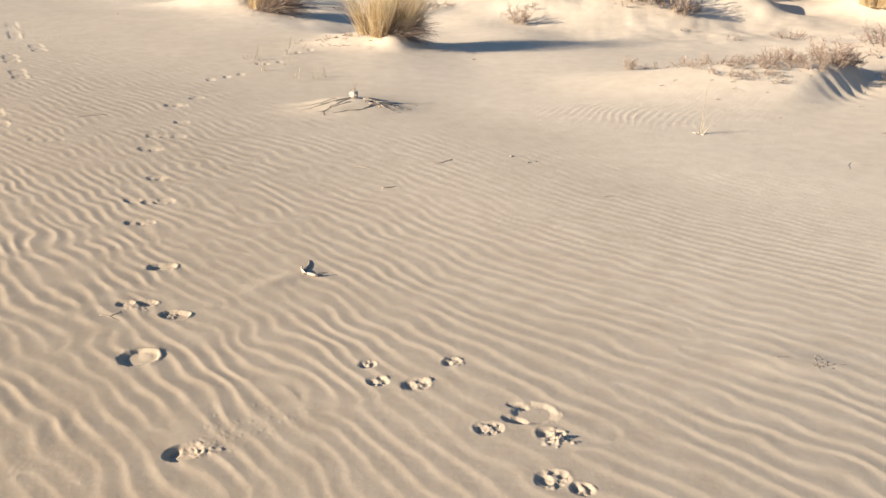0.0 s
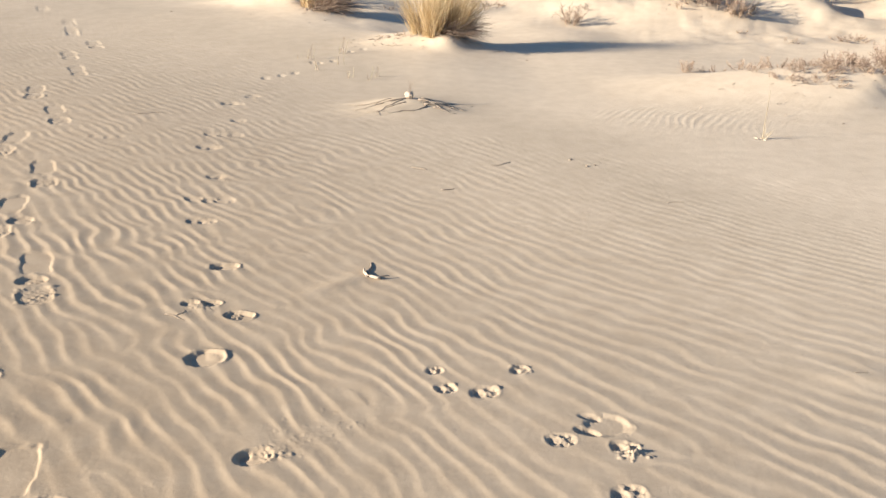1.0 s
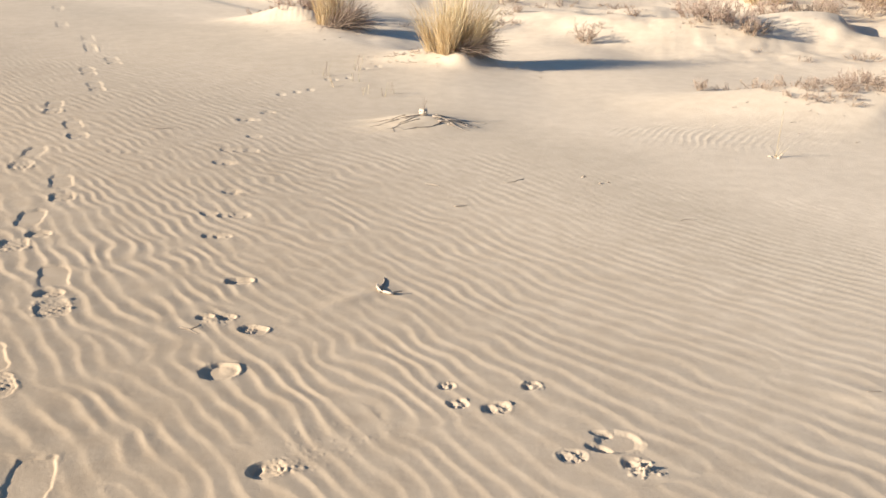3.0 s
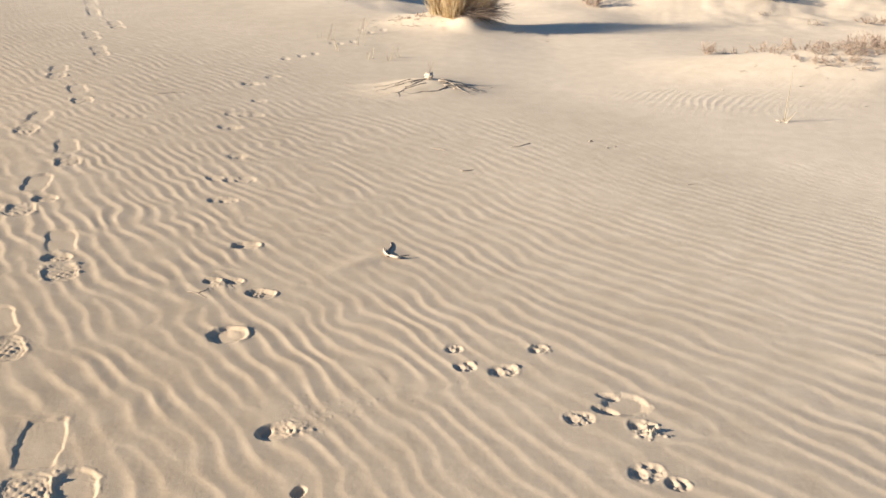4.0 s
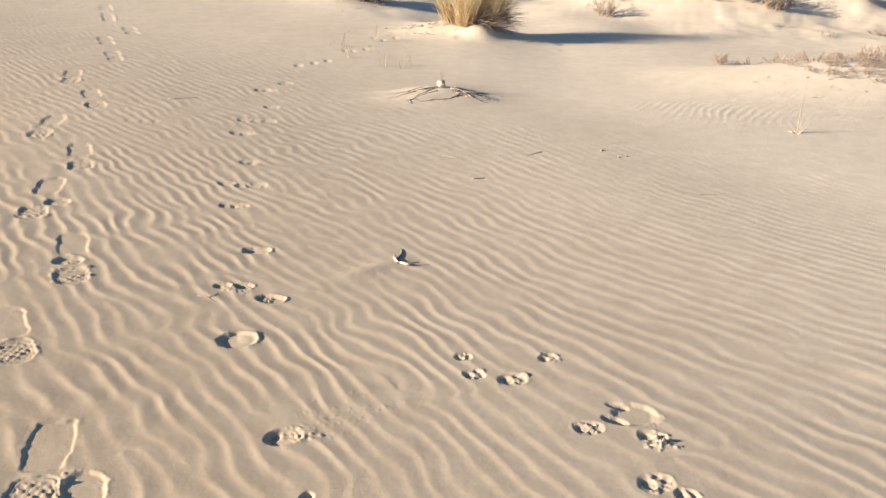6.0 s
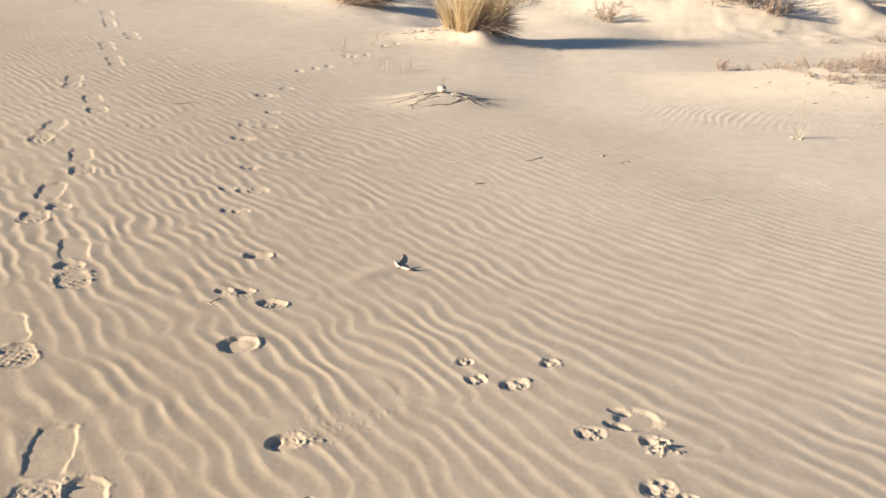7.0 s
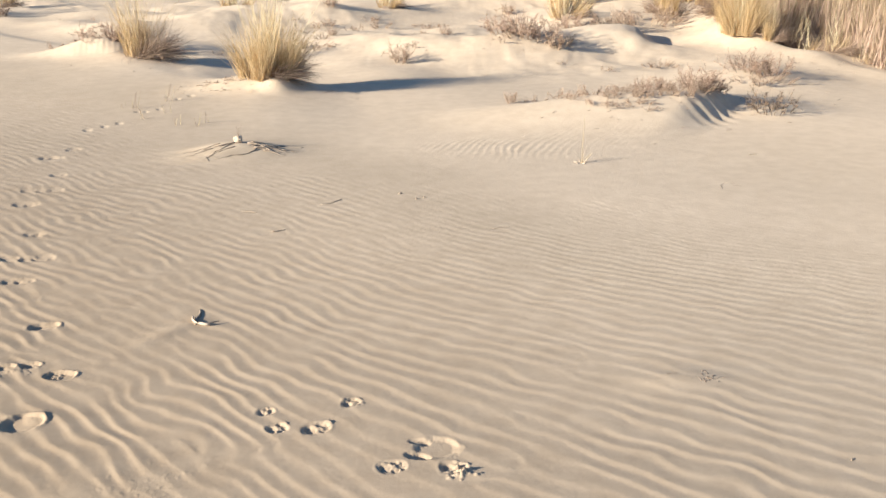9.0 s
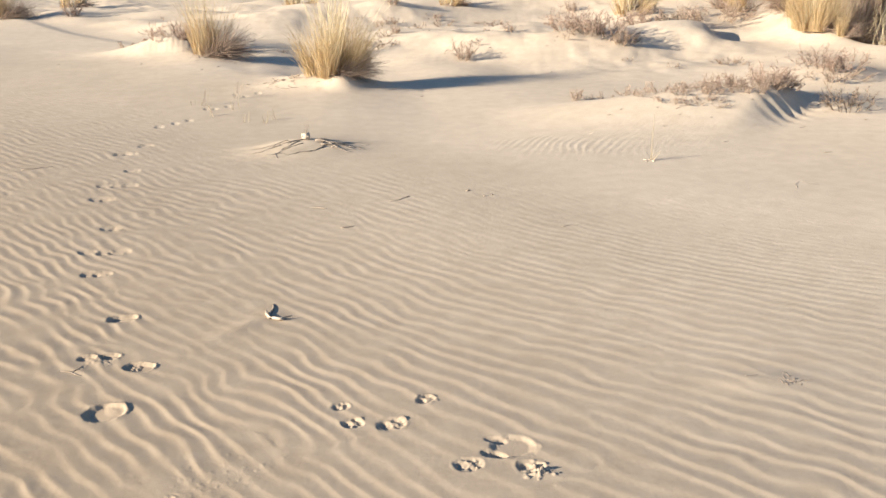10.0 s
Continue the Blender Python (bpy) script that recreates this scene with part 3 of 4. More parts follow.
def tussock(seed, base, high, blades, label, lean=(0.1, 0.0), open_=0.55, skirt=0.35, core=1.0, fallen=0.62, tufts=22, wide=1.0):
    """A tussock of dry grass: standing blades in uneven tufts, a fallen grey skirt, and a few longer flowering stalks."""
    r = random.Random(seed)
    t = thing("grass_tussock", label, "dune grass", "tussocks on the dunes")
    sheaves = []
    for _ in range(tufts):
        a, q = r.uniform(0, 2 * math.pi), math.sqrt(r.random())
        out = Vector((math.cos(a), math.sin(a), 0))
        tilt = out * open_ * (0.15 + 1.25 * q) * r.uniform(0.5, 1.5) + Vector((r.gauss(0, 0.10), r.gauss(0, 0.10), 0))
        sheaves.append((out * base * q * core, tilt, q, r.uniform(0.62, 1.12) * (1.08 - 0.38 * q)))
    s = Shape()
    for _ in range(blades):
        at, tilt, q, tall = r.choice(sheaves)
        start = at + Vector((r.gauss(0, base * 0.13), r.gauss(0, base * 0.13), -0.02))
        way = Vector((lean[0], lean[1], 1)) + tilt + any_way(r) * 0.17
        long = high * tall * (r.uniform(0.35, 1.12) if r.random() < 0.75 else r.uniform(0.15, 0.6))
        pts = arc(start, way, long, r.uniform(-0.1, 0.6) * (0.5 + q) + (r.uniform(0.4, 1.4) if r.random() < 0.14 else 0), 5 if wide < 1.5 else 3, r, 0.10)
        s.ribbon(pts, way.cross(any_way(r)).normalized(), 0.0042 * wide * r.uniform(0.55, 1.25))
    part("blade_tuft", s, STRAW, t, kind="stuff")
    s = Shape()
    for _ in range(int(blades * skirt)):
        a, q = r.gauss(-0.30, 0.8), 0.25 + 0.75 * math.sqrt(r.random())
        out = Vector((math.cos(a), math.sin(a), 0))
        start = out * base * q
        start.z = -0.02
        way = Vector((lean[0] + 0.5, lean[1] - 0.1, 0.75)) + out * r.uniform(0.3, 1.5) * min(1.0, 2.2 * open_ + 0.35) + any_way(r) * 0.55
        pts = arc(start, way, high * fallen * r.uniform(0.3, 1.0), r.uniform(0.2, 1.5), 4 if wide < 1.5 else 3, r, 0.20)
        s.ribbon(pts, way.cross(any_way(r)).normalized(), 0.0056 * wide * r.uniform(0.5, 1.2))
    part("dead_grass", s, DEAD, t, "grey-brown withered blades", kind="stuff")
    s = Shape()
    for _ in range(max(6, blades // 60)):
        a = r.uniform(0, 2 * math.pi)
        start = Vector((math.cos(a), math.sin(a), 0)) * base * r.uniform(0, 0.6)
        s.tube(arc(start, Vector((lean[0] + r.gauss(0, 0.22), lean[1] + r.gauss(0, 0.22), 1)), high * r.uniform(0.8, 1.2), 0.15, 4, r, 0.05), 0.0022 * wide, 0.0012 * wide)
    part("flower_growth", s, PALE, t, "pale thin stalks", kind="stuff")
    return t


def shrub(seed, wide, high, stems, label, leaves=9, leaf=0.017, flat=0.5, leaf_mat=LEAF, twig_mat=TWIG):
    """A low dry shrub: crooked branches that fork, with small withered leaves."""
    r = random.Random(seed)
    t = thing("shrub", label, "shrub", "dry shrubs on the sand")
    s, lv = Shape(), Shape()
    for _ in range(stems):
        a, q = r.uniform(0, 2 * math.pi), math.sqrt(r.random())
        out = Vector((math.cos(a), math.sin(a), 0))
        start = out * wide * 0.45 * q
        start.z = -0.015
        long = high * r.uniform(0.6, 1.15)
        main = arc(start, out * r.uniform(0.2, 1.1) * flat * 2 + Vector((0, 0, 1)), long, r.uniform(-0.2, 0.7), 4, r, 0.16)
        s.tube(main, 0.0034, 0.0016)
        for k in range(1, 5):
            for _ in range(r.choice((1, 2, 2))):
                d = (any_way(r) + (main[k] - main[k - 1]).normalized() * 0.9).normalized()
                tw = arc(main[k], d, high * r.uniform(0.18, 0.42), r.uniform(-0.5, 0.4), 3, r, 0.18)
                s.tube(tw, 0.0024, 0.001)
                for _ in range(r.randint(leaves // 2, leaves)):
                    j = r.choice((1, 2, 3))
                    lv.leaf(tw[j] + any_way(r) * 0.012, any_way(r), any_way(r), leaf * r.uniform(0.6, 1.4), leaf * r.uniform(0.35, 0.7))
    part("branchwork", s, twig_mat, t, "dark crooked twigs", kind="stuff")
    part("foliage", lv, leaf_mat, t, "small withered tan leaves", kind="stuff")
    return t


def reeds(seed, wide, high, stems, label):
    """A clump of tall dry reeds over pinkish withered undergrowth."""
    r = random.Random(seed)
    t = thing("reed_clump", label, "reeds", "reed bed")
    s, lv, un, dk = Shape(), Shape(), Shape(), Shape()
    for _ in range(stems):
        a, q = r.uniform(0, 2 * math.pi), math.sqrt(r.random())
        start = Vector((math.cos(a) * q * wide, math.sin(a) * q * wide, -0.02))
        pts = arc(start, Vector((r.gauss(0.06, 0.06), r.gauss(0, 0.06), 1)), high * r.uniform(0.6, 1.1), r.uniform(-0.1, 0.2), 5, r, 0.025)
        s.tube(pts, 0.0036, 0.0018)
        for _ in range(r.randint(1, 3)):
            k = r.randint(1, 4)
            d = Vector((r.gauss(0, 0.35), r.gauss(0, 0.35), r.uniform(1.2, 2.8)))
            lp = arc(pts[k], d, r.uniform(0.16, 0.40), r.uniform(0.1, 0.8), 3, r, 0.05)
            lv.ribbon(lp, d.cross(any_way(r)).normalized(), 0.007 * r.uniform(0.6, 1.2), 0.1)
    for _ in range(stems * 6):
        a, q = r.uniform(0, 2 * math.pi), math.sqrt(r.random())
        start = Vector((math.cos(a) * q * wide * 1.1, math.sin(a) * q * wide * 1.1, -0.02))
        d = Vector((r.gauss(0.05, 0.16), r.gauss(0, 0.16), 1))
        un.ribbon(arc(start, d, high * r.uniform(0.14, 0.62) * r.uniform(0.6, 1), r.uniform(0.0, 0.5), 3, r, 0.09), d.cross(any_way(r)).normalized(), 0.0062 * r.uniform(0.6, 1.3))
    # short litter blades; their near-black colour also paints the shade at the reeds' foot
    for _ in range(stems):
        a, q = r.uniform(0, 2 * math.pi), math.sqrt(r.random())
        start = Vector((math.cos(a) * q * wide, math.sin(a) * q * wide, -0.02))
        d = Vector((r.gauss(0, 0.5), r.gauss(0, 0.5), 0.8))
        dk.ribbon(arc(start, d, high * r.uniform(0.04, 0.14), r.uniform(0.2, 1.2), 3, r, 0.15), d.cross(any_way(r)).normalized(), 0.008)
    part("reed_growth", s, REED, t, "pale straight reed stems", kind="stuff")
    part("reed_foliage", lv, REED, t, "long dry leaves", kind="stuff")
    part("undergrowth", un, PINK, t, "pinkish withered undergrowth", kind="stuff")
    part("litter", dk, DARK_PLANT, t, "short leaf litter, coloured dark for the shade at the foot", kind="stuff")
    return t


def stand(ob, x, y, turn=0.0, scale=1.0, sink=0.0):
    ob.matrix_basis = pose(x, y, level(x, y) - sink, 0, 0, turn) @ Matrix.Scale(scale, 4)
    return ob


def another(ob, x, y, turn, scale=1.0, label="", sink=0.0):
    ob2 = copy_thing(ob, pose(x, y, level(x, y) - sink, 0, 0, turn))
    ob2.scale = (scale, scale, scale)
    if label:
        ob2["label"] = label
    return ob2


# ---- tussocks ----
golden = stand(tussock(11, 0.19, 0.76, 2600, "golden dry grass tussock on a small sand hummock", (0.04, 0.0), 0.24, 0.34, 1.15, 0.55, 30), 0.16, 8.44)
leaning = stand(tussock(12, 0.20, 1.0, 620, "tall straw tussock with a fallen grey skirt", (-0.10, 0.03), 0.09, 1.7, 0.65, 0.52, 12), -1.14, 10.35)
small = tussock(13, 0.16, 0.50, 420, "small tussock of dry yellow grass", (0.08, 0.0), 0.5, 0.5, 1.0, 0.62, 12, 1.6)
distant = stand(tussock(14, 0.20, 0.72, 260, "pale dry grass tussock far out on the dunes", (0.05, 0.0), 0.4, 0.4, 1.0, 0.62, 12, 2.6), 0.6, 21.0)
stand(small, 2.15, 15.1, 0)
for x, y, turn, k, of in ((-0.3, 16.8, 40, 1.25, small), (-4.75, 15.3, 30, 1.0, leaning), (-4.6, 19.0, 0, 1.0, distant), (4.33, 12.75, 20, 1.2, small), (4.6, 13.1, 80, 1.1, small),
                          (5.90, 10.62, 10, 0.95, golden), (6.05, 10.98, 30, 1.0, golden), (6.18, 11.35, 200, 1.1, leaning), (6.12, 10.52, 350, 0.6, leaning), (6.10, 10.25, 20, 0.45, leaning), (6.3, 11.7, 60, 1.0, golden), (5.9, 12.7, 100, 1.0, leaning), (5.1, 15.2, 60, 1.2, distant), (6.3, 15.8, 10, 1.3, distant), (7.4, 15.0, 90, 1.3, distant), (5.7, 15.5, 200, 1.2, distant), (6.9, 15.4, 140, 1.3, distant), (7.15, 7.75, 50, 0.8, golden)):
    another(of, x, y, turn, k)
matted = stand(tussock(15, 0.26, 0.62, 90, "low matted dead grass in the shade of a dune spur", (0.10, 0.0), 0.5, 9.0, 1.0, 0.62, 10, 1.3), 6.30, 10.75)
for x, y, turn, k in ((6.32, 10.45, 60, 0.8), (6.55, 11.1, 240, 1.1), (6.75, 11.5, 100, 1.1), (6.52, 10.15, 0, 0.75), (6.68, 9.85, 330, 0.65), (6.84, 9.5, 20, 0.5), (6.62, 10.5, 200, 0.9), (6.86, 10.1, 90, 0.8)):
    another(matted, x, y, turn, k)
r = random.Random(77)
for k in range(34):
    a, d = radians(r.uniform(-40, 55)), r.uniform(19, 60)
    another(distant, d * math.sin(a), d * math.cos(a), r.uniform(0, 360), r.uniform(0.9, 1.6))

# ---- reeds ----
clump = reeds(21, 0.34, 1.55, 80, "tall pale dry reeds over pinkish undergrowth")
clump2 = reeds(22, 0.38, 1.35, 80, "tall pale dry reeds over pinkish undergrowth")
stand(clump, 7.8, 10.5)
stand(clump2, 7.25, 9.3, 30)
r = random.Random(5)
EDGE = ((7.3, 11.9), (7.35, 11.3), (7.3, 10.7), (7.2, 10.1), (7.05, 9.4), (7.0, 8.7), (7.3, 8.2), (7.7, 7.6), (8.15, 6.9), (8.6, 6.2))
for row in range(4):
    for x, y in EDGE:
        px, py = x + row * 0.55 + r.uniform(-0.12, 0.12) + 0.36, y + row * 0.28 + r.uniform(-0.25, 0.25) + 0.15
        another(r.choice((clump, clump2)), px, py, r.uniform(0, 360), r.uniform(0.85, 1.2))
for x, y in ((4.9, 16.2), (5.6, 16.6), (6.4, 17.2), (7.2, 16.4), (8.0, 15.6), (8.9, 14.6), (7.7, 12.6), (8.4, 12.9), (9.2, 12.4)):
    another(r.choice((clump, clump2)), x, y, r.uniform(0, 360), r.uniform(0.7, 1.05))

# ---- shrubs ----
airy = stand(shrub(36, 0.46, 0.24, 26, "airy pinkish-brown shrub on a sand mound", 20, 0.014, 0.55, PINK), 2.95, 10.6)
dense = stand(shrub(31, 0.66, 0.15, 26, "low tan shrub half buried on the sand ridge", 13, 0.014, 0.75), 3.50, 7.08, 0, 0.8)
dark = stand(shrub(32, 0.36, 0.17, 26, "dark twiggy bare shrub beside a sand ridge", 5, 0.013, 0.6, DEAD, DARK_PLANT), 4.20, 6.78)
sparse = stand(shrub(33, 0.26, 0.11, 9, "sparse dry shrub with few leaves", 6, 0.013, 0.8), 2.64, 7.38)
ball = stand(shrub(34, 0.14, 0.19, 15, "small rounded pinkish-brown shrub on bare sand", 18, 0.014, 0.24), 1.62, 10.1)


def plant(rows):
    for x, y, turn, k, of in rows:
        another(of, x, y, turn, k)


# shrubs along the sand ridge
plant((
    (3.22, 6.98, 40, 0.62, dense), (3.78, 7.22, 120, 0.7, dense), (3.66, 7.1, 220, 0.75, airy), (2.92, 6.85, 200, 0.5, dense), (3.12, 7.25, 250, 0.45, dense), (2.68, 6.74, 10, 0.36, dense),
    (3.4, 6.93, 300, 0.6, dense), (3.36, 7.2, 130, 0.55, dense), (3.64, 7.05, 260, 0.55, airy), (3.22, 7.12, 200, 0.45, airy), (3.74, 7.06, 30, 0.5, dense), (3.05, 6.6, 80, 0.2, dense), (2.95, 6.72, 10, 0.25, dense), (2.55, 6.95, 0, 0.5, sparse), (2.62, 7.2, 190, 0.6, sparse), (3.12, 6.85, 100, 0.3, dense), (2.83, 6.66, 60, 0.25, dense), (3.05, 6.7, 150, 0.22, dense), (2.42, 7.45, 80, 0.5, sparse), (2.17, 7.50, 120, 0.5, ball), (2.32, 7.55, 40, 0.35, sparse),
    (2.78, 7.1, 160, 0.8, sparse), (2.86, 7.3, 20, 0.42, dense), (3.0, 7.05, 330, 0.4, dense), (4.80, 8.05, 70, 0.8, dense), (5.0, 8.25, 20, 0.8, airy), (4.82, 8.4, 300, 0.8, airy),
))
# shrubs on the mounds behind
plant((
    (2.85, 10.35, 15, 0.7, sparse), (3.1, 10.48, 95, 1.0, airy), (3.42, 10.22, 0, 1.0, ball), (3.5, 10.3, 200, 0.8, dark), (3.36, 10.5, 55, 0.9, airy), (4.35, 12.1, 25, 1.0, airy),
    (4.86, 11.8, 0, 1.3, ball), (4.74, 11.9, 30, 1.2, dark), (5.4, 12.3, 10, 1.4, dense), (5.7, 12.6, 100, 1.4, dense), (4.1, 14.9, 10, 0.8, ball), (2.4, 12.3, 200, 0.8, sparse),
))
# plants on the hummocks
plant((
    (-1.40, 10.95, 200, 0.95, airy), (-1.55, 11.15, 20, 1.2, airy), (-1.88, 11.1, 20, 0.7, sparse), (-2.1, 11.0, 120, 0.6, sparse), (-1.3, 11.0, 80, 0.9, airy), (1.2, 14.4, 0, 0.9, ball), (1.0, 13.7, 0, 1.0, sparse),
    (1.9, 13.7, 90, 1.1, sparse), (1.4, 12.4, 30, 0.9, sparse), (-3.7, 15.3, 80, 1.1, ball), (0.75, 11.2, 0, 0.7, dense), (-0.16, 8.36, 40, 0.38, sparse), (-0.32, 8.40, 150, 0.3, sparse),
    (0.9, 11.6, 70, 0.7, sparse),
))

r = random.Random(58)
for k in range(24):
    d, b = r.uniform(9.8, 15.5), radians(r.uniform(-4, 27))
    another(r.choice((sparse, sparse, ball, dense)), d * math.sin(b), d * math.cos(b), r.uniform(0, 360), r.uniform(0.28, 0.6))


# ---- small things on the open sand ----
def dry_stem():
    r = random.Random(41)
    t = thing("dune_seedling", "thin pale grass stalk with a few short blades", "seedling")
    s, b = Shape(), Shape()
    s.tube(arc(Vector((0, 0, -0.02)), Vector((0.0, 0.0, 1)), 0.32, 0.02, 5, r, 0.02), 0.0030, 0.0012, 5)
    for a, long in ((10, 0.16), (40, 0.14), (-30, 0.11), (170, 0.10), (200, 0.07), (75, 0.12), (-70, 0.09), (20, 0.07), (0, 0.10)):
        d = Vector((math.cos(radians(a)) * 0.6, math.sin(radians(a)) * 0.6, 1))
        b.ribbon(arc(Vector((0.01 * math.cos(a), 0.01 * math.sin(a), -0.01)), d, long, 0.5, 4, r, 0.05), d.cross(any_way(r)).normalized(), 0.0035)
    part("stalk", s, SANDY, t)
    part("blade_tuft", b, SANDY, t, "short dry blades", kind="stuff")
    c = Shape()
    for k in range(5):
        a = k * 1.3
        c.tube(arc(Vector((0.02 * math.cos(a) - 0.01, 0.02 * math.sin(a), 0.0)), Vector((math.cos(a), math.sin(a), 0.3)), 0.022, 0.9, 3, r, 0.1), 0.0045, 0.003, 5)
    part("root_collar", c, BLEACHED, t, "broken stalk bases")
    return t


stand(dry_stem(), 2.09, 5.44)


def sprig(seed, high, n, label):
    r = random.Random(seed)
    t = thing("dry_sprig", label, "seedling", "sprigs on the smooth sand")
    for k in range(n):
        s = Shape()
        s.tube(arc(Vector((r.uniform(-0.03, 0.03), r.uniform(-0.02, 0.02), -0.015)), Vector((r.gauss(0, 0.2), r.gauss(0, 0.2), 1)), high * r.uniform(0.5, 1.1), 0.1, 4, r, 0.06), 0.0024, 0.0012, 4)
        part("stalk", s, PALE if k % 2 == 0 else DEAD, t)
    return t


tall_sprig = stand(sprig(51, 0.16, 4, "few pale dry stalks standing in smooth sand"), -0.90, 7.62)
short_sprig = stand(sprig(52, 0.11, 3, "short broken dry stalks in smooth sand"), -0.62, 7.42)
for x, y, turn, k, of in ((-0.66, 7.86, 0, 1.1, tall_sprig), (-0.52, 6.95, 50, 0.8, short_sprig), (-0.38, 6.9, 90, 1.0, short_sprig), (-0.78, 7.2, 140, 0.7, tall_sprig), (-0.98, 7.66, 10, 0.6, short_sprig), (-0.30, 7.0, 200, 0.7, tall_sprig)):
    another(of, x, y, turn, k)


def roots():
    """Roots that lie bare over a small drift, round a pale dead crown."""
    r = random.Random(61)
    t = thing("exposed_roots", "dark bare roots round a pale dead crown on a drift", "roots")
    zero = level(-0.06, 6.06)
    for a, long, x0, y0, rad in ((2, 0.30, 0.07, 0.02, 0.008), (-4, 0.36, 0.06, -0.05, 0.010), (-2, 0.30, 0.10, -0.11, 0.011), (8, 0.26, 0.08, 0.09, 0.007), (-3, 0.16, 0.16, -0.13, 0.008), (4, 0.24, 0.18, -0.02, 0.008),
                                 (232, 0.09, 0.13, -0.06, 0.009), (190, 0.16, -0.02, -0.02, 0.009), (200, 0.30, -0.06, -0.02, 0.0055), (194, 0.42, -0.10, -0.04, 0.0050), (210, 0.34, -0.04, -0.06, 0.0050), (197, 0.30, -0.16, -0.09, 0.0045),
                                 (-6, 0.34, 0.12, -0.07, 0.0075), (3, 0.30, 0.20, 0.03, 0.006), (222, 0.16, 0.12, -0.12, 0.008),
                                 (204, 0.38, -0.02, -0.10, 0.0055), (200, 0.30, 0.04, -0.18, 0.0050), (186, 0.34, -0.12, 0.02, 0.005), (12, 0.14, 0.28, -0.08, 0.006)):
        s, pts, d, long, rad = Shape(), [], radians(a), 0.76 * long, 0.9 * rad
        for k in range(9):
            w = long * k / 8
            x, y = x0 + w * math.cos(d), y0 + w * math.sin(d)
            d += r.gauss(0, 0.10)
            pts.append(Vector((x, y, level(-0.06 + x, 6.06 + y) - zero + rad * (0.60 - 0.75 * k / 8) + r.gauss(0, 0.0006))))
        s.tube(pts, rad * 0.75, rad * 0.28, 6)
        part("root", s, ROOT, t, smooth=True)
    s = Shape()
    for i in range(9):
        for j in range(14):
            p, q = math.pi * i / 8, 2 * math.pi * j / 14
            w = 0.029 * (1 + 0.16 * math.sin(5 * q + 3 * p) * math.sin(2 * p) + r.uniform(-0.07, 0.07))
            s.v.append(Vector((w * math.sin(p) * math.cos(q), w * math.sin(p) * math.sin(q), 0.020 + 0.9 * w * math.cos(p))))
    s.f = [(i * 14 + j, (i + 1) * 14 + j, (i + 1) * 14 + (j + 1) % 14, i * 14 + (j + 1) % 14) for i in range(8) for j in range(14)]
    for k in range(12):
        d = any_way(r)
        d.z = abs(d.z) * 0.8
        s.tube(arc(Vector((d.x * 0.02, d.y * 0.02, 0.02 + d.z * 0.02)), d, r.uniform(0.012, 0.024), r.uniform(-0.3, 0.8), 3, r, 0.25), 0.006, 0.003, 4)
    part("crown", s, BLEACHED, t, "pale bleached crown of dead stalks", smooth=True)
    for a in (0, 70, 140):
        s = Shape()
        s.tube(arc(Vector((0.0, 0.0, 0.02)), Vector((0.25 * math.cos(a), 0.25 * math.sin(a), 1)), 0.10, 0.1, 4, r, 0.08), 0.0022, 0.001, 4)
        part("stalk", s, DEAD, t)
    t.matrix_basis = pose(-0.06, 6.06, zero)
    return t


roots()


def driftwood():
    """A dark splinter, a bleached piece and a thin twig, lying together on the sand."""
    r = random.Random(71)
    zero = level(-0.165, 3.23)
    rise = lambda x, y: (level(-0.165 + 0.9 * x, 3.23 + 0.9 * y) - zero) / 0.9
    t = thing("driftwood", "dark splinter and a bleached piece of driftwood on sand", "driftwood")
    s = Shape()
    for k, (w, d, z) in enumerate(((0.007, 0.005, 0.003), (0.008, 0.005, 0.004), (0.007, 0.005, 0.004), (0.006, 0.004, 0.003), (0.004, 0.003, 0.004), (0.002, 0.002, 0.003))):
        y, off = -0.02 + 0.034 * k, -0.012 + 0.002 * k - 0.005 * math.sin(1.4 * k)
        z += rise(off, y) - 0.001
        s.v += [Vector((off + w * math.cos(a) * (1 + 0.25 * math.sin(3 * a + k)), y, z + d * math.sin(a) * (1 + 0.2 * math.sin(2 * a + 2 * k)))) for a in [2 * math.pi * q / 9 for q in range(9)]]
    s.f += [(9 * k + q, 9 * k + (q + 1) % 9, 9 * k + 9 + (q + 1) % 9, 9 * k + 9 + q) for k in range(5) for q in range(9)] + [tuple(45 + q for q in range(9)), tuple(reversed(range(9)))]
    part("splinter", s, WOOD, t, "dark weathered splinter", smooth=True)
    s = Shape()
    s.tube([Vector((x, y, rise(x, y) + z)) for x, y, z in ((-0.028, 0.06, 0.006), (-0.027, 0.02, 0.008), (-0.018, -0.012, 0.009), (0.004, -0.026, 0.010), (0.028, -0.034, 0.008), (0.044, -0.036, 0.008))], 0.004, 0.008, 5)
    part("bleached_piece", s, BLEACHED, t, "bleached pale wood", smooth=True)
    s = Shape()
    s.tube(arc(Vector((0.040, -0.034, 0.010)), Vector((1, 0.25, 0.0)), 0.045, 0.2, 4, r, 0.08), 0.0045, 0.002, 5)
    part("twig", s, ROOT, t)
    return stand(t, -0.165, 3.23, 0, 0.9)


driftwood()


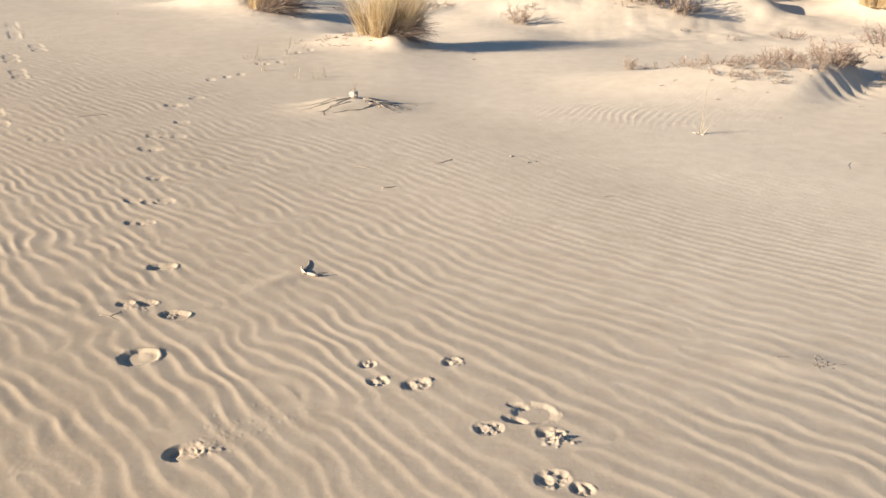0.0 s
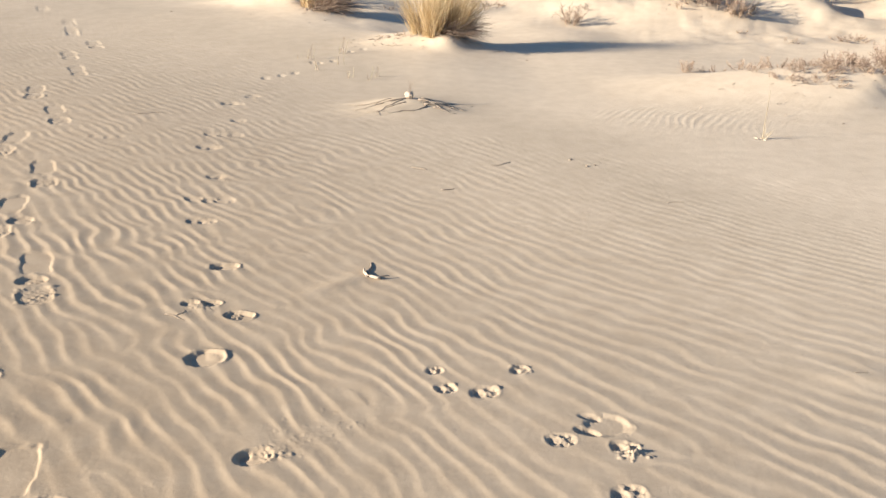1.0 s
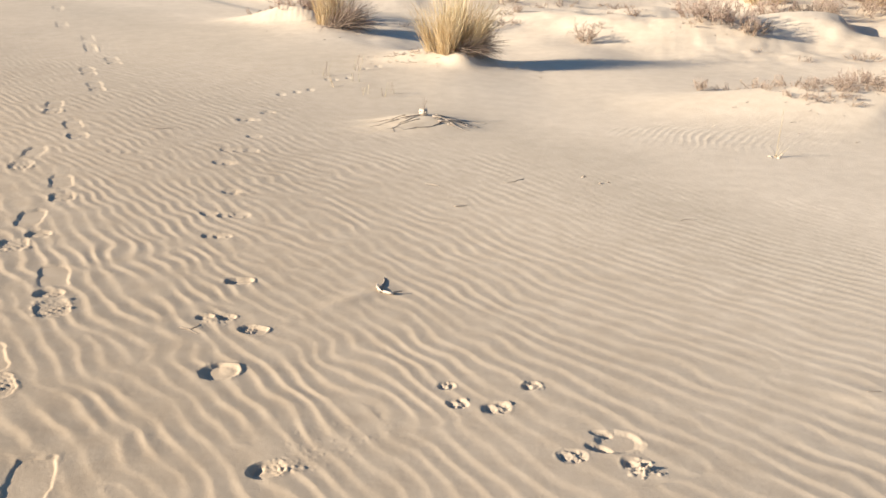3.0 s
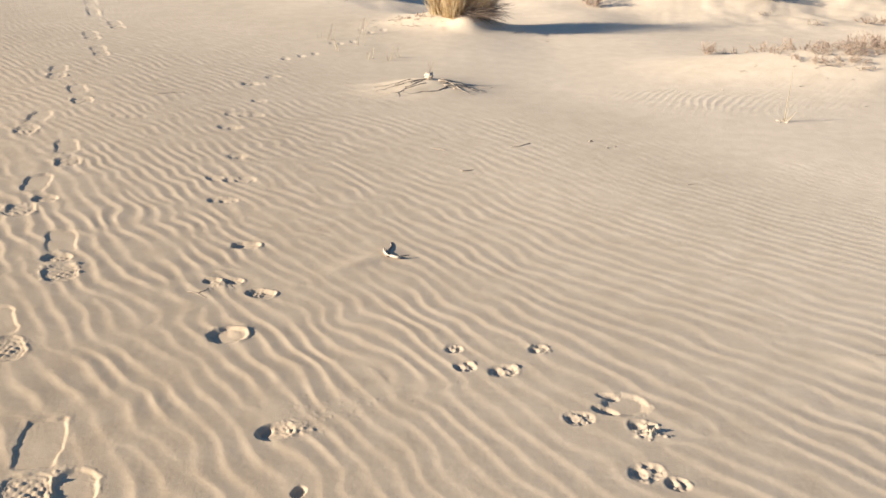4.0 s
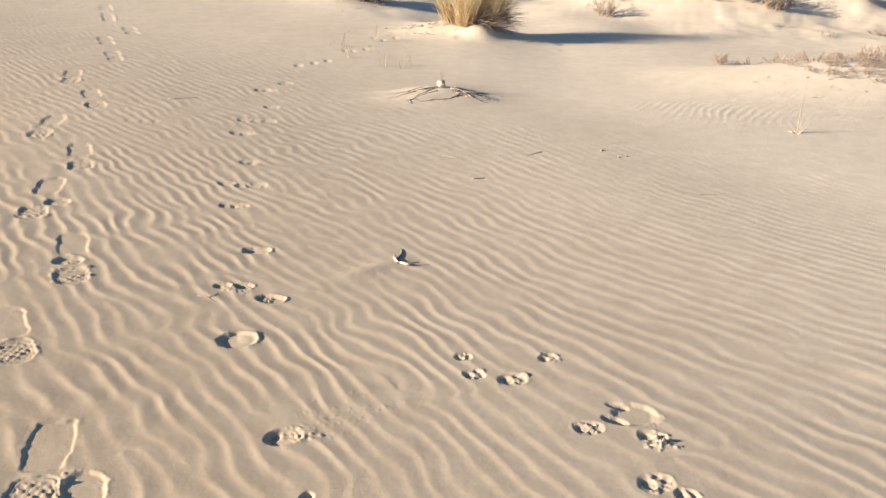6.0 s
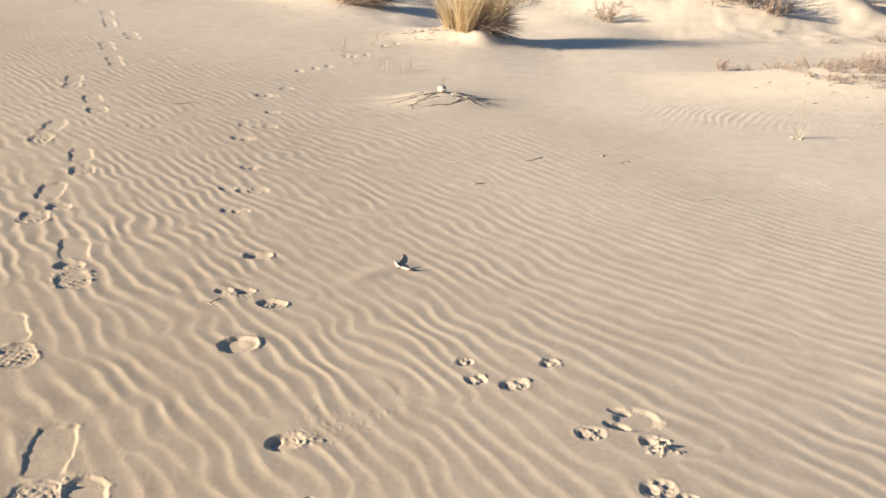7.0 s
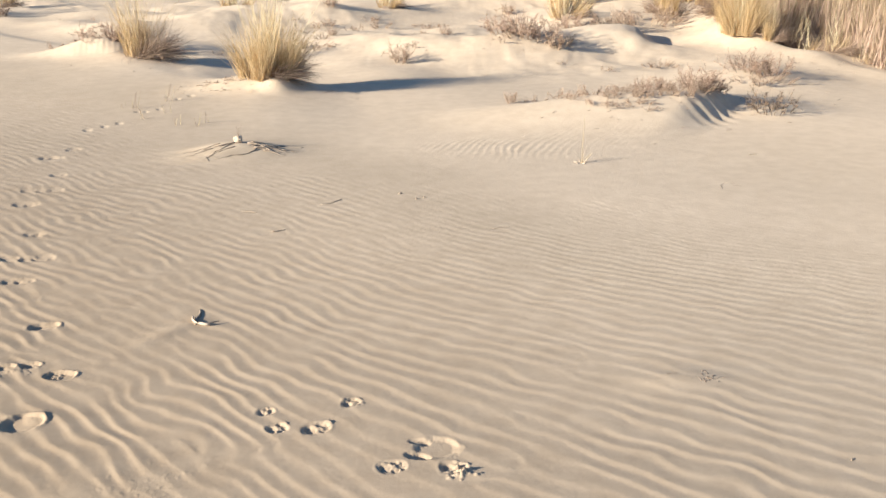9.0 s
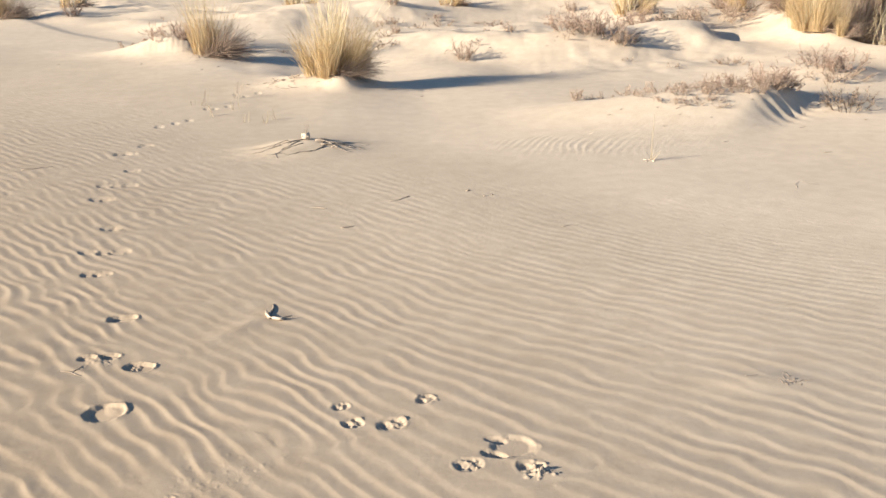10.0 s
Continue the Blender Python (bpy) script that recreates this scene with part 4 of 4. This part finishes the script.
def loose_twig(x, y, turn, long, rad, seed, label="thin dark twig lying on rippled sand"):
    r = random.Random(seed)
    ob = Shape()
    pts, d = [], radians(turn)
    px, py = x, y
    for k in range(7):
        pts.append(Vector((px, py, level(px, py) + rad * 0.7)))
        px, py = px + math.cos(d) * long / 6, py + math.sin(d) * long / 6
        d += r.gauss(0, 0.22)
    ob.tube(pts, rad * 0.75, rad * 0.35, 5)
    t = new("twig", ob.mesh("twig", ROOT, True))
    return tagged(t, label, "twig", "loose twigs on the sand")


for k, (x, y, turn, long, rad) in enumerate(((0.50, 4.78, 220, 0.14, 0.0030), (1.18, 4.12, 30, 0.09, 0.0022), (2.68, 4.70, 60, 0.16, 0.0017), (2.78, 4.84, -30, 0.10, 0.0017), (-0.84, 2.87, -12, 0.09, 0.0024), (-0.80, 2.86, 35, 0.05, 0.002),
                                             (1.36, 2.50, 5, 0.045, 0.0016), (-1.75, 5.66, 12, 0.18, 0.0026), (0.05, 4.62, 150, 0.10, 0.003), (0.12, 4.28, -5, 0.07, 0.004), (3.30, 5.53, 0, 0.06, 0.004), (1.66, 1.93, 30, 0.014, 0.003))):
    loose_twig(x, y, turn, long, rad, 80 + k)


def twig_clump(x, y):
    """A small scatter of fine broken twigs, half sunk in the sand."""
    r = random.Random(97)
    zero = level(x, y)
    t = thing("twig_clump", "fine grey broken twigs half sunk in sand", "twigs")
    for k in range(20):
        u, v, d, long = r.gauss(0, 0.020), r.gauss(0, 0.022), radians(r.choice((20, 25, 160, 80)) + r.gauss(0, 18)), r.uniform(0.012, 0.032)
        pts = []
        for j in range(4):
            pts.append(Vector((u, v, level(x + u, y + v) - zero + r.uniform(0.0, 0.0012))))
            u, v, d = u + math.cos(d) * long / 3, v + math.sin(d) * long / 3, d + r.gauss(0, 0.3)
        s = Shape()
        s.tube(pts, r.uniform(0.0008, 0.0014), 0.0006, 5)
        part("twig", s, ROOT if k % 2 else DEAD, t, smooth=True)
    t.matrix_basis = pose(x, y, zero)


twig_clump(1.50, 2.45)


def shell_bit(x, y, size, turn):
    """A broken, curved piece of a shell."""
    s, n = Shape(), 6
    for i in range(n + 1):
        for j in range(n + 1):
            u, v = i / n - 0.5, j / n - 0.5
            s.v.append(Vector((u * size, v * size * 0.7 * (1 - 0.6 * (u + 0.5)), size * 0.30 * (1 - 3.2 * (u * u + v * v)) + 0.0015 * math.sin(26 * v))))
    s.f = [(i * (n + 1) + j, (i + 1) * (n + 1) + j, (i + 1) * (n + 1) + j + 1, i * (n + 1) + j + 1) for i in range(n) for j in range(n)]
    ob = new("shell_piece", s.mesh("shell_piece", SHELL, True))
    mod = ob.modifiers.new("thickness", "SOLIDIFY")
    mod.thickness = 0.003
    ob.matrix_world = pose(x, y, level(x, y) + 0.002, 12, -20, turn)
    return tagged(ob, "small pale broken shell on the sand", "shell", "broken shells")


for x, y, size, turn in ((0.83, 4.84, 0.024, 20), (0.90, 4.72, 0.018, 100), (0.95, 4.74, 0.014, 200)):
    shell_bit(x, y, size, turn)


def litter():
    """Fallen bits of stalk and leaf scattered round the plants."""
    r, sh = random.Random(95), Shape()
    for cx, cy, reach, n in ((-0.25, 8.33, 0.22, 150), (0.3, 8.2, 0.25, 18), (2.7, 6.6, 0.5, 60), (3.4, 6.9, 0.4, 40), (-1.2, 10.0, 0.6, 40), (1.2, 11.5, 1.2, 60), (3.2, 10.2, 0.8, 40), (1.5, 13.6, 1.6, 60), (4.6, 11.8, 0.8, 40), (6.3, 9.3, 0.5, 40), (4.6, 7.6, 0.6, 30)):
        for _ in range(n // 2):
            x, y, a, long = cx + r.gauss(0, reach), cy + r.gauss(0, reach * 0.5), r.uniform(-1.5, 1.5), r.uniform(0.015, 0.05)
            q = Vector((x, y, float(terrain(x, y)) + 0.003))
            sh.tube([q, q + Vector((math.cos(a) * long, math.sin(a) * long, r.uniform(-0.003, 0.012)))], 0.0022, 0.0014)
    return tagged(new("plant_litter", sh.mesh("plant_litter", DEAD)), "fallen dry stalks and leaves on the sand", "litter", kind="stuff")


litter()
